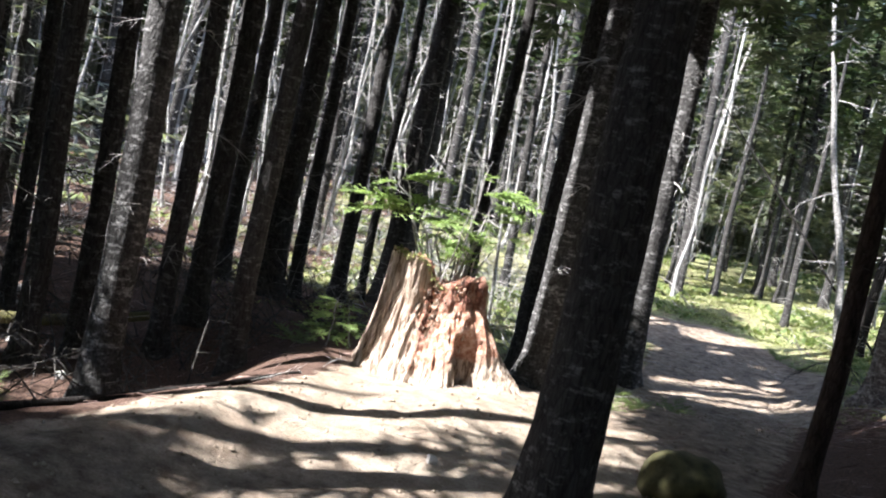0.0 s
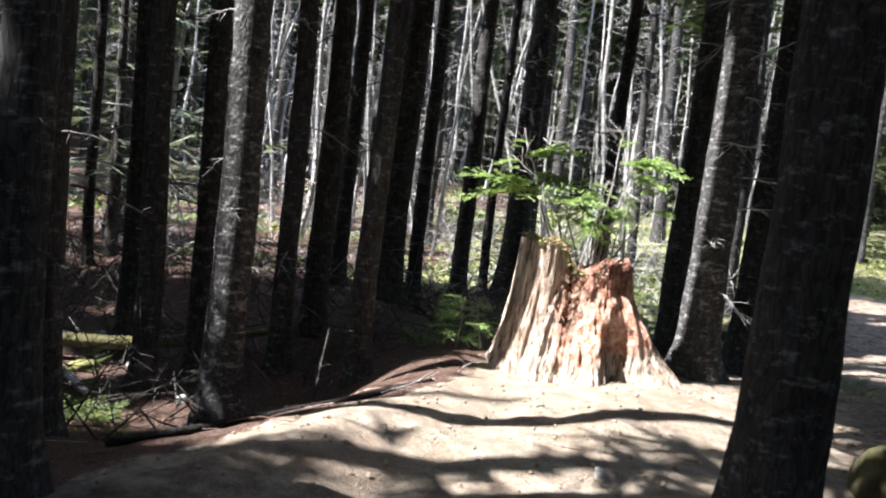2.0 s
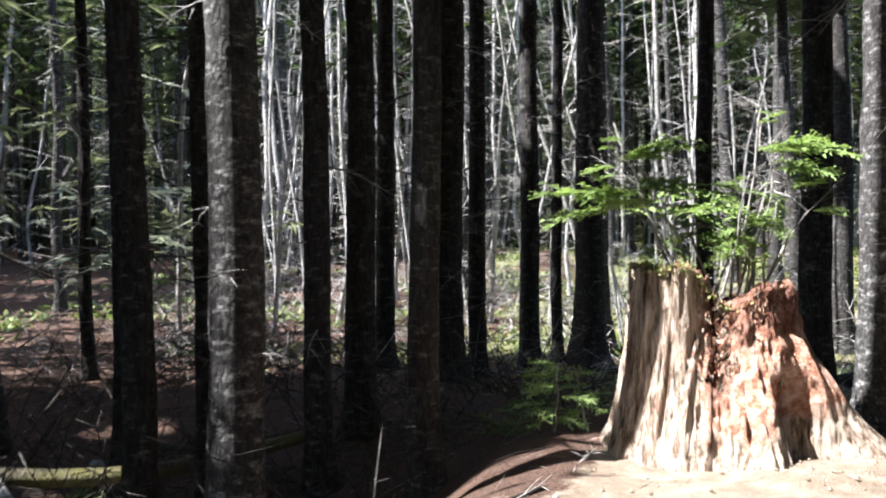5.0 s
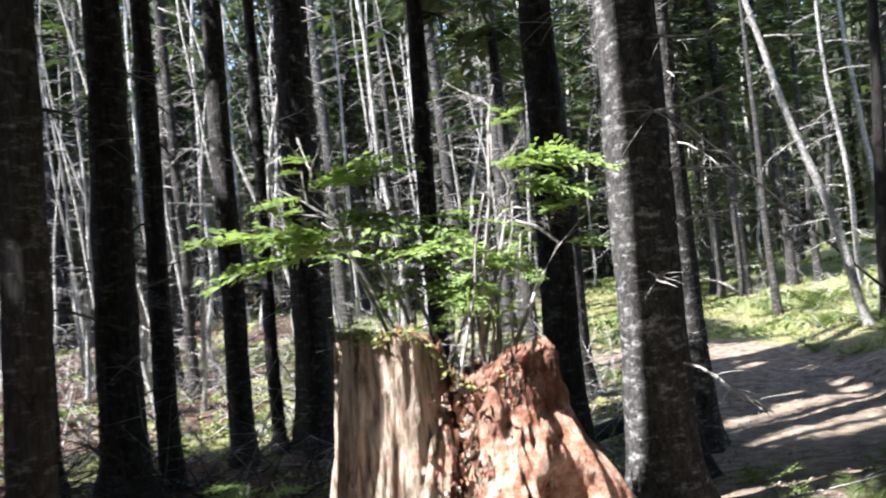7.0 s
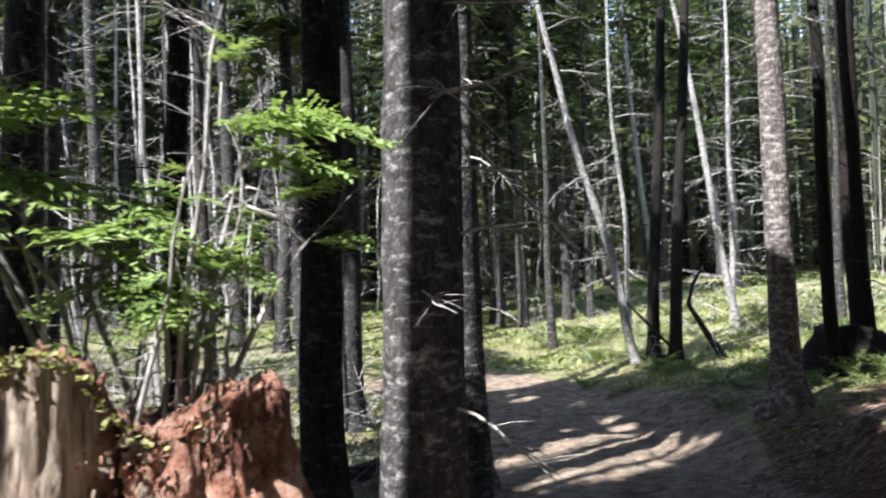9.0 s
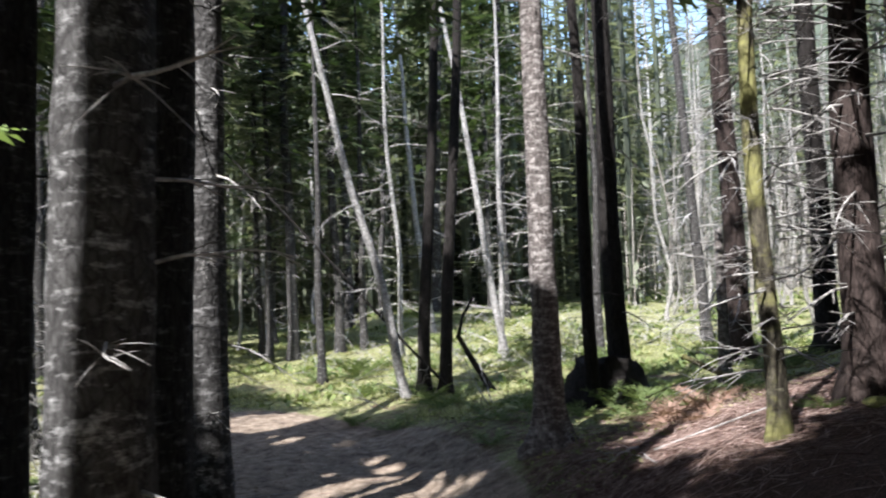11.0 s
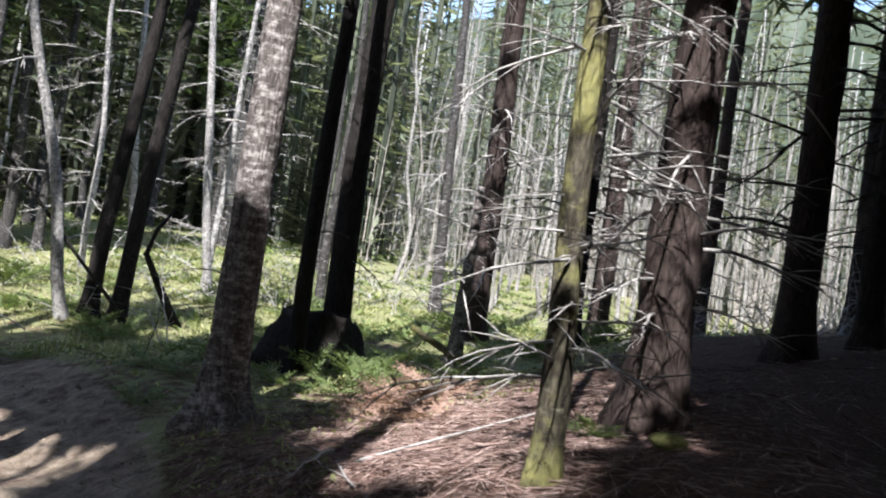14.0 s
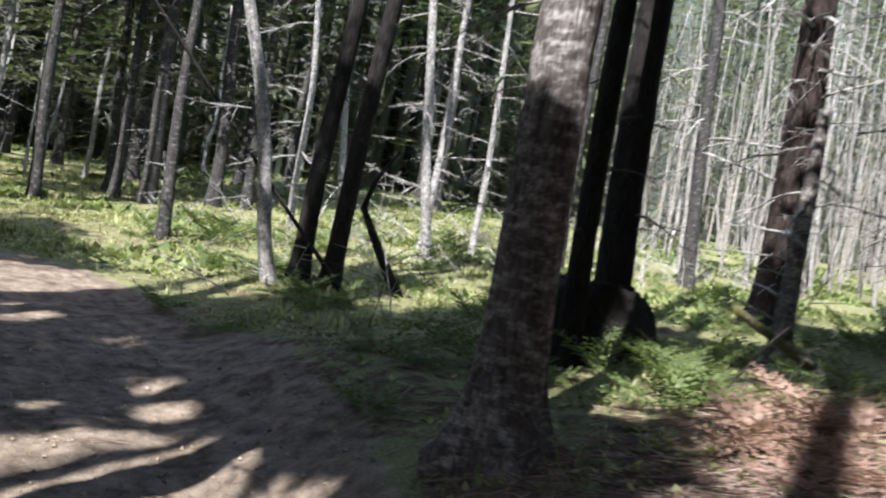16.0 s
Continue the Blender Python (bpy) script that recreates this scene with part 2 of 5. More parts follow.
def tube(verts, faces, pts, radii, sides=5, cap=True):
    """A tube along pts, added to verts and faces."""
    start = len(verts)
    up = Vector((0.13, 0.31, 0.94))
    for i, p in enumerate(pts):
        d = (Vector(pts[min(i + 1, len(pts) - 1)]) - Vector(pts[max(i - 1, 0)])).normalized()
        a = d.cross(up if abs(d.dot(up)) < 0.95 else Vector((1, 0, 0))).normalized()
        b = d.cross(a)
        for k in range(sides):
            t = 2 * math.pi * k / sides
            verts.append(Vector(p) + (a * math.cos(t) + b * math.sin(t)) * radii[i])
    for i in range(len(pts) - 1):
        for k in range(sides):
            k2 = (k + 1) % sides
            faces.append((start + i * sides + k, start + i * sides + k2, start + (i + 1) * sides + k2, start + (i + 1) * sides + k))
    if cap:
        faces.append(tuple(start + k for k in range(sides))[::-1])
        faces.append(tuple(start + (len(pts) - 1) * sides + k for k in range(sides)))


# ---- the lie of the land ----
TRAIL = [(-0.3, -14), (-0.4, -9), (-0.9, -5.6), (0.3, -3.2), (1.6, -0.9), (2.8, 1.6), (4.0, 4.0), (5.1, 5.9), (5.8, 8.2), (5.8, 10.2), (5.0, 12.2), (2.8, 14.2), (-1, 16), (-8, 18)]


def smooth(a, b, x):
    t = min(1, max(0, (x - a) / (b - a)))
    return t * t * (3 - 2 * t)


def seg_dist(px, py, a, b):
    dx, dy = b[0] - a[0], b[1] - a[1]
    t = min(1, max(0, ((px - a[0]) * dx + (py - a[1]) * dy) / (dx * dx + dy * dy)))
    return math.hypot(px - a[0] - t * dx, py - a[1] - t * dy)


def trail_dist(x, y):
    return min(seg_dist(x, y, a, b) for a, b in zip(TRAIL, TRAIL[1:]))


BERM = [(-3.0, -5.4), (-2.65, -4.2), (-2.3, -3.4), (-1.95, -2.75), (-1.6, -2.25), (-1.3, -1.6), (-1.15, -0.7), (-1.0, -0.1), (-0.3, 0.4), (0.5, 0.1), (1.5, -0.2), (1.4, -2.0), (0.6, -4.5), (-1.5, -6.5)]


def in_poly(x, y, poly):
    inside = False
    for (x1, y1), (x2, y2) in zip(poly, poly[1:] + poly[:1]):
        if (y1 > y) != (y2 > y) and x < (x2 - x1) * (y - y1) / (y2 - y1) + x1:
            inside = not inside
    return inside


def berm_in(x, y):
    """Metres inside the bare mound (negative outside)."""
    if not (-8 < x < 6 and -11 < y < 6):
        return -4.0
    d = min(seg_dist(x, y, a, b) for a, b in zip(BERM, BERM[1:] + BERM[:1]))
    return d if in_poly(x, y, BERM) else -d


def dirtness(x, y):
    if not (-14 < x < 16 and -16 < y < 24):
        return 0.0
    w = 1.35 if y < 3 else 1.55
    return max(smooth(-0.35, 0.25, berm_in(x, y)), smooth(w + 0.5, w - 0.35, trail_dist(x, y)) * smooth(13.2, 11.2, y))


def mossiness(x, y):
    m = smooth(6.9, 9.0, x - 0.05 * y) * smooth(2.2, 4.2, y) * smooth(60, 30, x)
    m = max(m, 0.5 * smooth(10, 14, x) * smooth(-1, 3, y))
    m *= 0.35 + 0.65 * smooth(-0.35, 0.2, nz(x * 0.9, y * 0.9, 21) + 0.5 * nz(x * 2.3, y * 2.3, 23))
    m = max(m, 0.65 * smooth(3.0, 4.6, y) * smooth(-6.5, -3.5, x) * smooth(-0.3, 0.25, nz(x * 0.6, y * 0.6, 41)), 0.55 * smooth(5.5, 8, y) * smooth(-5, -1, x), 0.5 * smooth(1.0, 3.0, y) * smooth(-4, 0, x))
    return m


def ground_z(x, y, fine=True):
    b = berm_in(x, y)
    z = 0.12 * smooth(0.0, 1.8, b) * smooth(-4.6, -1.5, y)
    z += 0.14 * math.exp(-((b - 0.4) / 0.5) ** 2) * smooth(-0.9, -1.7, x)
    # a rocky hollow west of the mound
    z -= 0.66 * smooth(0.05, -1.9, b) * smooth(-0.9, -2.6, x) * smooth(-4.4, -2.2, y) * smooth(2.4, -0.6, y + 0.35 * (x + 3)) * smooth(-8.5, -5.0, x)
    # the trail comes down a slope from the south and drops again past the stump
    z += 0.17 * max(0, -5.8 - max(y, -11))
    z -= (0.6 - 0.35 * smooth(1.0, -3.0, x)) * smooth(-0.8, 4.5, y) - 0.05 * max(0, min(y, 24) - 6.5)
    # bank along its east side
    u = x - 4.6 - 0.33 * max(y, -2)
    bank = 0.5 * smooth(-0.9, 0.9, u) * (1 - 0.7 * smooth(6, 10, y)) + 0.15 * max(0, min(u, 7) - 0.8) * (1 - 0.55 * smooth(2.5, 6, y))
    z += bank + 0.035 * max(0, min(math.hypot(x, y), 60) - 12)
    # hollow added to darken the ground below the firs
    z -= 0.55 * math.exp(-((x - 7.9) ** 2 + (y + 1.3) ** 2) / 1.6) if 4 < x < 12 and -6 < y < 3 else 0
    if fine:
        z += 0.05 * nz(x * 0.9, y * 0.9, 3.0) + 0.026 * nz(x * 3.1, y * 3.1, 5.0) + 0.014 * nz(x * 8, y * 8, 8.0)
    return z


def graded(lo, hi, step, far):
    out = [lo + step * i for i in range(int((hi - lo) / step) + 1)]
    s, a = step, out[-1]
    while a < far:
        s *= 1.35
        a += s
        out.append(a)
    s, a = step, lo
    while a > -far:
        s *= 1.35
        a -= s
        out.insert(0, a)
    return out


gx, gy = graded(-6.5, 11.0, 0.085, 420), graded(-9.5, 12.0, 0.085, 420)
gverts, d_at, m_at, t_at = [], [], [], []
for yy in gy:
    for xx in gx:
        gverts.append((xx, yy, ground_z(xx, yy)))
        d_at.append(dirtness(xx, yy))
        m_at.append(mossiness(xx, yy))
        # brown trail dirt; shade painted at the mound's southwest, sun patch painted paler
        t_at.append(0.95 * max(smooth(0.3, 2.2, xx + 0.4 * yy), smooth(-3.0, -4.6, yy), smooth(-1.9, -3.0, xx)) * (1 - 0.7 * math.exp(-((xx - 4.4) / 1.4) ** 2 - ((yy - 4.3) / 0.9) ** 2)))
nx = len(gx)
gfaces = [(j * nx + i, j * nx + i + 1, (j + 1) * nx + i + 1, (j + 1) * nx + i) for j in range(len(gy) - 1) for i in range(nx - 1)]
gme = mesh("ground", gverts, gfaces, GROUND)
for nm, vals in (("dirt", d_at), ("moss", m_at), ("tread_shade", t_at)):
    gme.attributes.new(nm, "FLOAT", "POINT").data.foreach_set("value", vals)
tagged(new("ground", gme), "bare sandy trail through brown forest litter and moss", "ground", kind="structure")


# ---- trees ----
def trunk_mesh(h, r0, seed, material, sides=14, rings=26, flare=0.55, bend=0.05, top=0.35):
    vs, fs = [], []
    for i in range(rings + 1):
        t = (i / rings) ** 1.6
        z = -0.25 + t * (h + 0.25)
        zz = max(z, 0)
        r = r0 * (1 - (1 - top) * zz / h) * (1 + flare * math.exp(-zz / (0.9 * r0 + 0.06)))
        cx, cy = bend * nz(z * 0.35, seed, 1.5) * min(1, zz), bend * nz(z * 0.35, seed, 9.5) * min(1, zz)
        for k in range(sides):
            a = 2 * math.pi * k / sides
            lobe = 0.28 * flare * math.exp(-zz / (1.2 * r0 + 0.05)) * math.cos(4 * a + seed) + 0.08 * nz(2.2 * math.cos(a), 2.2 * math.sin(a), z * 2.3 + seed) + 0.05 * nz(4 * math.cos(a), 4 * math.sin(a), z * 8 + seed)
            vs.append((cx + r * (1 + lobe) * math.cos(a), cy + r * (1 + lobe) * math.sin(a), z))
    for i in range(rings):
        for k in range(sides):
            k2 = (k + 1) % sides
            fs.append((i * sides + k, i * sides + k2, (i + 1) * sides + k2, (i + 1) * sides + k))
    fs.append(tuple(rings * sides + k for k in range(sides)))
    return mesh("trunk", vs, fs, material)


def branch_pts(rng, length, droop, n=6):
    pts, p, d = [], Vector((0, 0, 0)), Vector((1, 0, rng.uniform(-0.1, 0.25)))
    for i in range(n):
        pts.append(p.copy())
        d = (d + Vector((0, rng.uniform(-0.22, 0.22), rng.uniform(-0.2, 0.16) - droop * 0.12))).normalized()
        p = p + d * length / (n - 1)
    return pts


def add_brush(vs, fs, rng, m, length, thick, droop=0.5, twigs=6):
    pts = branch_pts(rng, length, droop, 4)
    tube(vs, fs, [m @ p for p in pts], [thick * (1 - 0.25 * i) for i in range(4)], 3, False)
    for _ in range(twigs):
        i = rng.randint(0, 2)
        q = pts[i].lerp(pts[i + 1], rng.random())
        e = q + Vector((rng.uniform(-0.1, 0.8), rng.choice((-1, 1)) * rng.uniform(0.3, 1), rng.uniform(-0.7, 0.4))).normalized() * length * rng.uniform(0.15, 0.5)
        tube(vs, fs, [m @ q, m @ e], [thick * 0.5, thick * 0.2], 3, False)


def add_branch(vs, fs, rng, m, length, thick, droop=0.6, twigs=5, sides=5):
    """A dead branch along +x; its side twigs grow out of the faces of the main stem."""
    pts = branch_pts(rng, length, droop)
    s0 = len(vs)
    tube(vs, fs, [m @ p for p in pts], [thick * (1 - 0.8 * i / 5) for i in range(6)], sides, True)
    for _ in range(twigs):
        i, k = rng.randint(1, 4), rng.randrange(sides)
        d = (pts[i + 1] - pts[i]).normalized()
        side = Vector((d.x * rng.uniform(0.2, 1.0), rng.choice((-1, 1)) * rng.uniform(0.4, 1), rng.uniform(-0.7, 0.5))).normalized()
        l2, q = length * rng.uniform(0.15, 0.45), pts[i]
        prev = [s0 + i * sides + k, s0 + i * sides + (k + 1) % sides, s0 + i * sides + (k + 2) % sides]
        for f, w in ((0.35, 0.4), (0.7, 0.28), (1.0, 0.1)):
            c = q + side * l2 * f + Vector((0.08 * l2 * f, 0, -0.18 * l2 * f * f))
            a = Vector((side.y, -side.x, 0.2)).normalized()
            b = side.cross(a)
            ring_i = []
            for n in range(3):
                t = 2.094 * n
                ring_i.append(len(vs))
                vs.append(m @ (c + (a * math.cos(t) + b * math.sin(t)) * thick * w))
            for n in range(3):
                n2 = (n + 1) % 3
                fs.append((prev[n], prev[n2], ring_i[n2], ring_i[n]))
            prev = ring_i
        fs.append(tuple(prev))


BRANCHES = {}
for mname, material in (("pale", TWIG), ("dark", TWIG_DARK), ("lichen", BARK_LICHEN)):
    BRANCHES[mname] = []
    for k in range(7):
        rng, vs, fs = random.Random(40 + k), [], []
        add_branch(vs, fs, rng, Matrix(), 1.0, 0.015, rng.uniform(-0.5, 1.4), rng.randint(5, 10), 6)
        BRANCHES[mname].append(mesh("branch", vs, fs, material))


# clear shafts through the canopy: sunlit places as (x, y, z, radius)
SHAFTS = []
# the mound and the stump
SHAFTS += [(-0.6, -0.5, 0.9, 0.85), (-0.5, -0.5, 2.0, 1.1), (-0.9, -2.0, 0, 0.8), (-2.3, -2.4, 0, 0.6), (0.6, -1.5, 0, 0.8), (1.6, -1.1, 0, 0.4), (-1.0, -4.3, 0, 0.22), (-2.0, -3.0, 0, 0.5), (-0.6, -2.7, 0, 0.5), (0.1, -0.45, 2.1, 0.8), (-1.2, -0.35, 2.0, 0.7), (-1.7, -2.9, 0.15, 0.5), (-2.2, -3.5, 0.15, 0.4)]
# the hollow west of the mound
SHAFTS += [(-3.25, -1.5, 0.9, 0.4), (-3.25, -1.5, 1.7, 0.45), (-3.25, -1.5, 2.6, 0.4), (-3.4, -1.6, 1.3, 0.4), (-5.7, 1.48, -0.35, 0.5), (-5.19, -0.32, -0.6, 0.48), (-3.84, -0.93, -0.6, 0.36), (-4.8, -0.04, -0.6, 0.36), (-4.16, -1.69, -0.62, 0.46)]
# the wood behind the stump
SHAFTS += [(0.9, 0.42, 2.7, 0.45), (0.8, 0.42, 1.6, 0.6), (0.9, 0.42, 3.9, 0.45), (2.76, 4.4, 2.6, 0.5), (2.76, 4.4, 0.8, 0.5), (-1.45, 0.2, 0.3, 0.4), (-2.0, 7.2, 0.3, 1.0), (2.3, 8.2, 0.3, 1.1), (-10.4, 3.4, 8.5, 1.6), (-11.6, 5.9, 9.0, 1.6), (-9.7, 6.5, 9.0, 1.5), (-12.9, 3.5, 9.0, 1.6)]
# the trail
SHAFTS += [(4.6, 4.5, -0.6, 0.6), (5.15, 4.85, -0.6, 0.65), (5.6, 5.15, -0.6, 0.6), (5.0, 5.6, -0.6, 0.4), (3.3, 4.15, -0.6, 0.38), (3.9, 4.35, -0.6, 0.45), (4.4, 4.6, -0.6, 0.5), (5.1, 5.25, -0.6, 0.45), (5.7, 5.6, -0.55, 0.4), (6.15, 5.95, -0.5, 0.3), (5.6, 9.8, 0, 0.3), (5.1, 6.4, -0.1, 0.22), (5.9, 7.4, -0.1, 0.25), (4.9, 5.8, -0.1, 0.14), (5.3, 6.15, -0.1, 0.14), (4.5, 6.3, -0.1, 0.14), (5.7, 6.7, -0.1, 0.16), (5.0, 6.9, -0.1, 0.13), (4.3, 3.1, -0.1, 0.16), (5.0, 3.8, -0.1, 0.2)]
# the trail
SHAFTS += [(5.15, 4.95, -0.15, 0.45), (5.6, 5.0, -0.15, 0.4), (5.9, 4.6, -0.1, 0.3), (6.0, 5.0, -0.1, 0.25), (5.6, 4.35, -0.1, 0.3), (6.2, 7.3, -0.55, 0.36), (5.8, 9.4, -0.45, 0.42), (6.05, 6.7, -0.55, 0.36), (5.3, 6.95, -0.55, 0.34), (4.9, 5.9, -0.6, 0.5), (5.4, 5.8, -0.6, 0.5), (5.85, 5.7, -0.58, 0.42), (4.3, 5.5, -0.6, 0.5), (4.8, 5.1, -0.6, 0.6), (6.2, 10.9, -0.36, 0.8)]
# the litter slope and the firs
SHAFTS += [(8.7, 4.3, 0.3, 0.7), (7.6, 3.1, 0.3, 0.8), (6.5, 2.1, 0.3, 0.6), (6.9, 2.6, 0.3, 0.6), (6.66, 4.2, 1.75, 0.35), (6.7, 4.2, 2.3, 0.5), (3.3, 2.4, -0.1, 0.12), (6.75, 4.2, 2.9, 0.55), (6.8, 4.2, 3.7, 0.5), (5.9, 0.9, 2.3, 0.3), (5.9, 0.9, 0.4, 0.25), (6.85, 0.5, 0.5, 0.3), (6.9, 1.2, 0.3, 0.25), (6.38, 2.11, 0.2, 0.6), (5.85, 2.2, 0.05, 0.45), (7.2, 2.2, 0.3, 0.4)]
# the clearing
SHAFTS += [(9, 12.5, 0.3, 2.0), (12, 14, 0.5, 2.6), (8.0, 16.5, 0.4, 2.2), (14, 9, 0.5, 2.2), (10.3, 17, 1, 2), (9.8, 5.2, 0.3, 0.5), (11.5, 7.2, 0.4, 0.8), (18, 12, 2, 4), (22, 9, 2, 5), (24, 16, 2, 5), (17, 6, 2, 2.5), (12.0, 11.4, 0.4, 0.9), (6.4, 8.6, -0.5, 0.4), (12.15, 6.09, 0.3, 0.8)]
# thinner canopy: x, y, z, radius, share of the sprays that is left
THIN = [(-0.4, -2.1, 0, 2.3, 0.26), (-2.4, -5.0, 0, 2.0, 0.8), (5.1, 6.3, 0, 1.0, 0.85), (6.0, 10.5, 0, 2.0, 0.8), (1, 14, 2.5, 9, 0.1), (11.5, 14, 0.3, 5.0, 0.3), (8.2, 3.8, 0.3, 2.2, 0.35), (6.3, 1.8, 0.3, 1.4, 0.35), (20, 11, 2, 9, 0.15), (-9, 7, 1.5, 5, 0.15)]
_r = random.Random(77)
SHAFTS += [(4.3, 4.2, -0.6, 0.5), (4.9, 5.3, -0.6, 0.5), (5.4, 5.6, -0.6, 0.5)]
SHAFTS += [(3.9, 15.3, 9.0, 1.6), (7.0, 17.3, 9.5, 1.7), (6.2, 12.8, 9.0, 1.6), (5.2, 16.1, 9.5, 1.6)]
SHAFTS += [(_r.uniform(4, 10), _r.uniform(18, 32), 4.5, _r.uniform(0.8, 1.6)) for _ in range(14)]
SHAFTS += [q for q in ((_r.uniform(-7, 5), _r.uniform(6.5, 24), 2.2, _r.uniform(0.6, 1.5)) for _ in range(40)) if trail_dist(q[0] + 1.85, q[1] + 0.78) > 1.7 + q[3]]
# small clean gaps between the sprays: flecks of sun on the trail, the hollow and the trunks
GAPS = [(4.75, 5.45, -0.6, 0.45), (5.2, 5.5, -0.6, 0.45), (5.65, 5.6, -0.58, 0.4), (4.3, 5.3, -0.6, 0.45), (4.8, 6.0, -0.6, 0.35), (5.4, 6.05, -0.6, 0.3), (3.8, 5.3, -0.6, 0.35), (6.15, 7.3, -0.55, 0.2), (6.0, 6.7, -0.55, 0.22), (5.3, 6.95, -0.55, 0.16), (6.4, 8.6, -0.5, 0.22), (5.7, 8.3, -0.5, 0.16), (5.8, 9.4, -0.45, 0.3), (6.2, 10.9, -0.36, 0.7)]
GAPS += [(-5.7, 1.48, -0.35, 0.3), (-5.19, -0.32, -0.6, 0.25), (-3.84, -0.93, -0.6, 0.14), (-4.8, -0.04, -0.6, 0.16), (-4.16, -1.69, -0.62, 0.25), (-3.3, -1.5, 1.7, 0.3), (-3.3, -1.5, 2.3, 0.35)]
GAPS += [(6.55, 4.15, z, 0.27) for z in (2.1, 2.8, 3.6, 4.4, 5.2)] + [(7.25, 0.98, z, 0.2) for z in (1.2, 2.0, 3.0)] + [(0.78, 0.42, z, 0.3) for z in (1.1, 1.9, 2.7)]
GAPS += [(bx + lx * z, by + ly * z, z, 0.36) for bx, by, lx, ly in ((9.0, 10.7, -0.22, 0.07), (12.8, 12.2, -0.11, 0.09), (13.5, 13.2, 0.03, 0.0)) for z in (1.6, 2.4, 3.2, 4.0, 4.8, 5.6)]
GAP_AT, GAP_R = np.array([q[:3] for q in GAPS]), np.array([q[3] for q in GAPS])
SHAFT_AT, SHAFT_R = np.array([q[:3] for q in SHAFTS]), np.array([q[3] for q in SHAFTS])
SUN_V = np.array(TO_SUN)


def crown_mesh(x, y, z0, h, low, rad, seed, whorls=19, per=8, sprays=9, blades=3, material=None):
    """Limbs in whorls, hung with sprays of needles; ragged and open, with the clear shafts left out."""
    g = np.random.RandomState(seed)
    w = np.repeat(np.arange(whorls), per * sprays)
    k = np.tile(np.repeat(np.arange(per), sprays), whorls)
    sidx = np.tile(np.arange(sprays), whorls * per)
    zw = low + (h - low) * (np.arange(whorls) + g.rand(whorls)) / whorls
    reach = (rad * (1.1 - 0.85 * (zw - low) / (h - low)) * g.uniform(0.7, 1.2, whorls))[w]
    a = (g.rand(whorls) * 6.28)[w] + 6.28 * k / per + g.uniform(-0.3, 0.3, (whorls, per)).ravel().repeat(sprays)
    out = np.stack([np.cos(a), np.sin(a), np.full(len(a), -0.22)], 1)
    side = np.stack([-np.sin(a), np.cos(a), 0 * a], 1)
    f = (sidx + 0.5 + g.rand(len(a)) * 0.7) / sprays
    c = out * (reach * f)[:, None]
    c[:, 2] += zw[w] - 0.18 * f * f * reach
    keep = g.rand(len(a)) > 0.10
    wp = c + np.array([x, y, z0])
    rel = wp[:, None] - SHAFT_AT[None]
    along = rel @ SUN_V
    off = np.linalg.norm(rel - along[..., None] * SUN_V, axis=2)
    ragged_r = SHAFT_R[None] * (0.75 + 0.5 * g.rand(len(a), 1))
    shaft = ((off < ragged_r) & (along > 0)).any(1)
    keep &= ~shaft
    for tx, ty, tz, tr, share in THIN:
        q = wp - np.array([tx, ty, tz])
        al = q @ SUN_V
        keep &= ~((np.linalg.norm(q - al[:, None] * SUN_V, axis=1) < tr) & (al > 0) & (g.rand(len(a)) > share))
    dense = np.zeros(len(a), bool)
    for tx, ty, tz, tr in DENSE:
        q = wp - np.array([tx, ty, tz])
        al = q @ SUN_V
        dense |= ~shaft & (np.linalg.norm(q - al[:, None] * SUN_V, axis=1) < tr) & (al > 0)
    pick = np.concatenate([np.flatnonzero(keep | dense), np.flatnonzero(dense), np.flatnonzero(dense)])
    c, out, side = c[pick] + g.normal(0, 0.05, (len(pick), 3)), out[pick], side[pick]
    n = len(c)
    sd = side * g.choice([-1, 1], n)[:, None] + out * g.uniform(0.2, 0.9, n)[:, None]
    sd[:, 2] += g.uniform(-0.45, 0.05, n)
    sd /= np.linalg.norm(sd, axis=1)[:, None]
    ln = g.uniform(0.35, 0.75, n)[:, None]
    wv = np.cross(sd, np.stack([g.uniform(-0.3, 0.3, n), g.uniform(-0.3, 0.3, n), np.ones(n)], 1))
    wv /= np.linalg.norm(wv, axis=1)[:, None]
    rows = []
    for b in range(blades):
        turn = (b - (blades - 1) / 2) * 0.75
        d = sd * math.cos(turn) + wv * math.sin(turn)
        across = (wv * math.cos(turn) - sd * math.sin(turn)) * g.uniform(0.03, 0.06, n)[:, None] * (3 / blades)
        l2 = ln * g.uniform(0.6, 1.05, n)[:, None]
        start = c + sd * ln * g.uniform(0, 0.25, n)[:, None]
        rows.append(np.stack([start - across, start + across, start + d * l2], 1))
    tri = np.concatenate(rows)
    clear = np.ones(len(tri), bool)
    for w in (0.0, 0.5, 1.0):
        rel = (tri[:, 0] * (1 - w) + tri[:, 2] * w + np.array([x, y, z0]))[:, None] - GAP_AT[None]
        along = rel @ SUN_V
        clear &= ~((np.linalg.norm(rel - along[..., None] * SUN_V, axis=2) < GAP_R[None]) & (along > 0)).any(1)
    v = tri[clear].reshape(-1, 3)
    return mesh("crown", v.tolist(), np.arange(len(v)).reshape(-1, 3).tolist(), material or NEEDLES, False)


# close canopy: x, y, z, radius of places in deep shade
DENSE = []
# the mound and the stump
DENSE += [(-2.7, -5.2, 0, 0.9), (0.5, -4.05, 1.0, 0.5), (0.5, -4.05, 2.4, 0.5), (-2.9, -2.6, -0.4, 0.5), (-2.4, -1.8, -0.3, 0.5)]
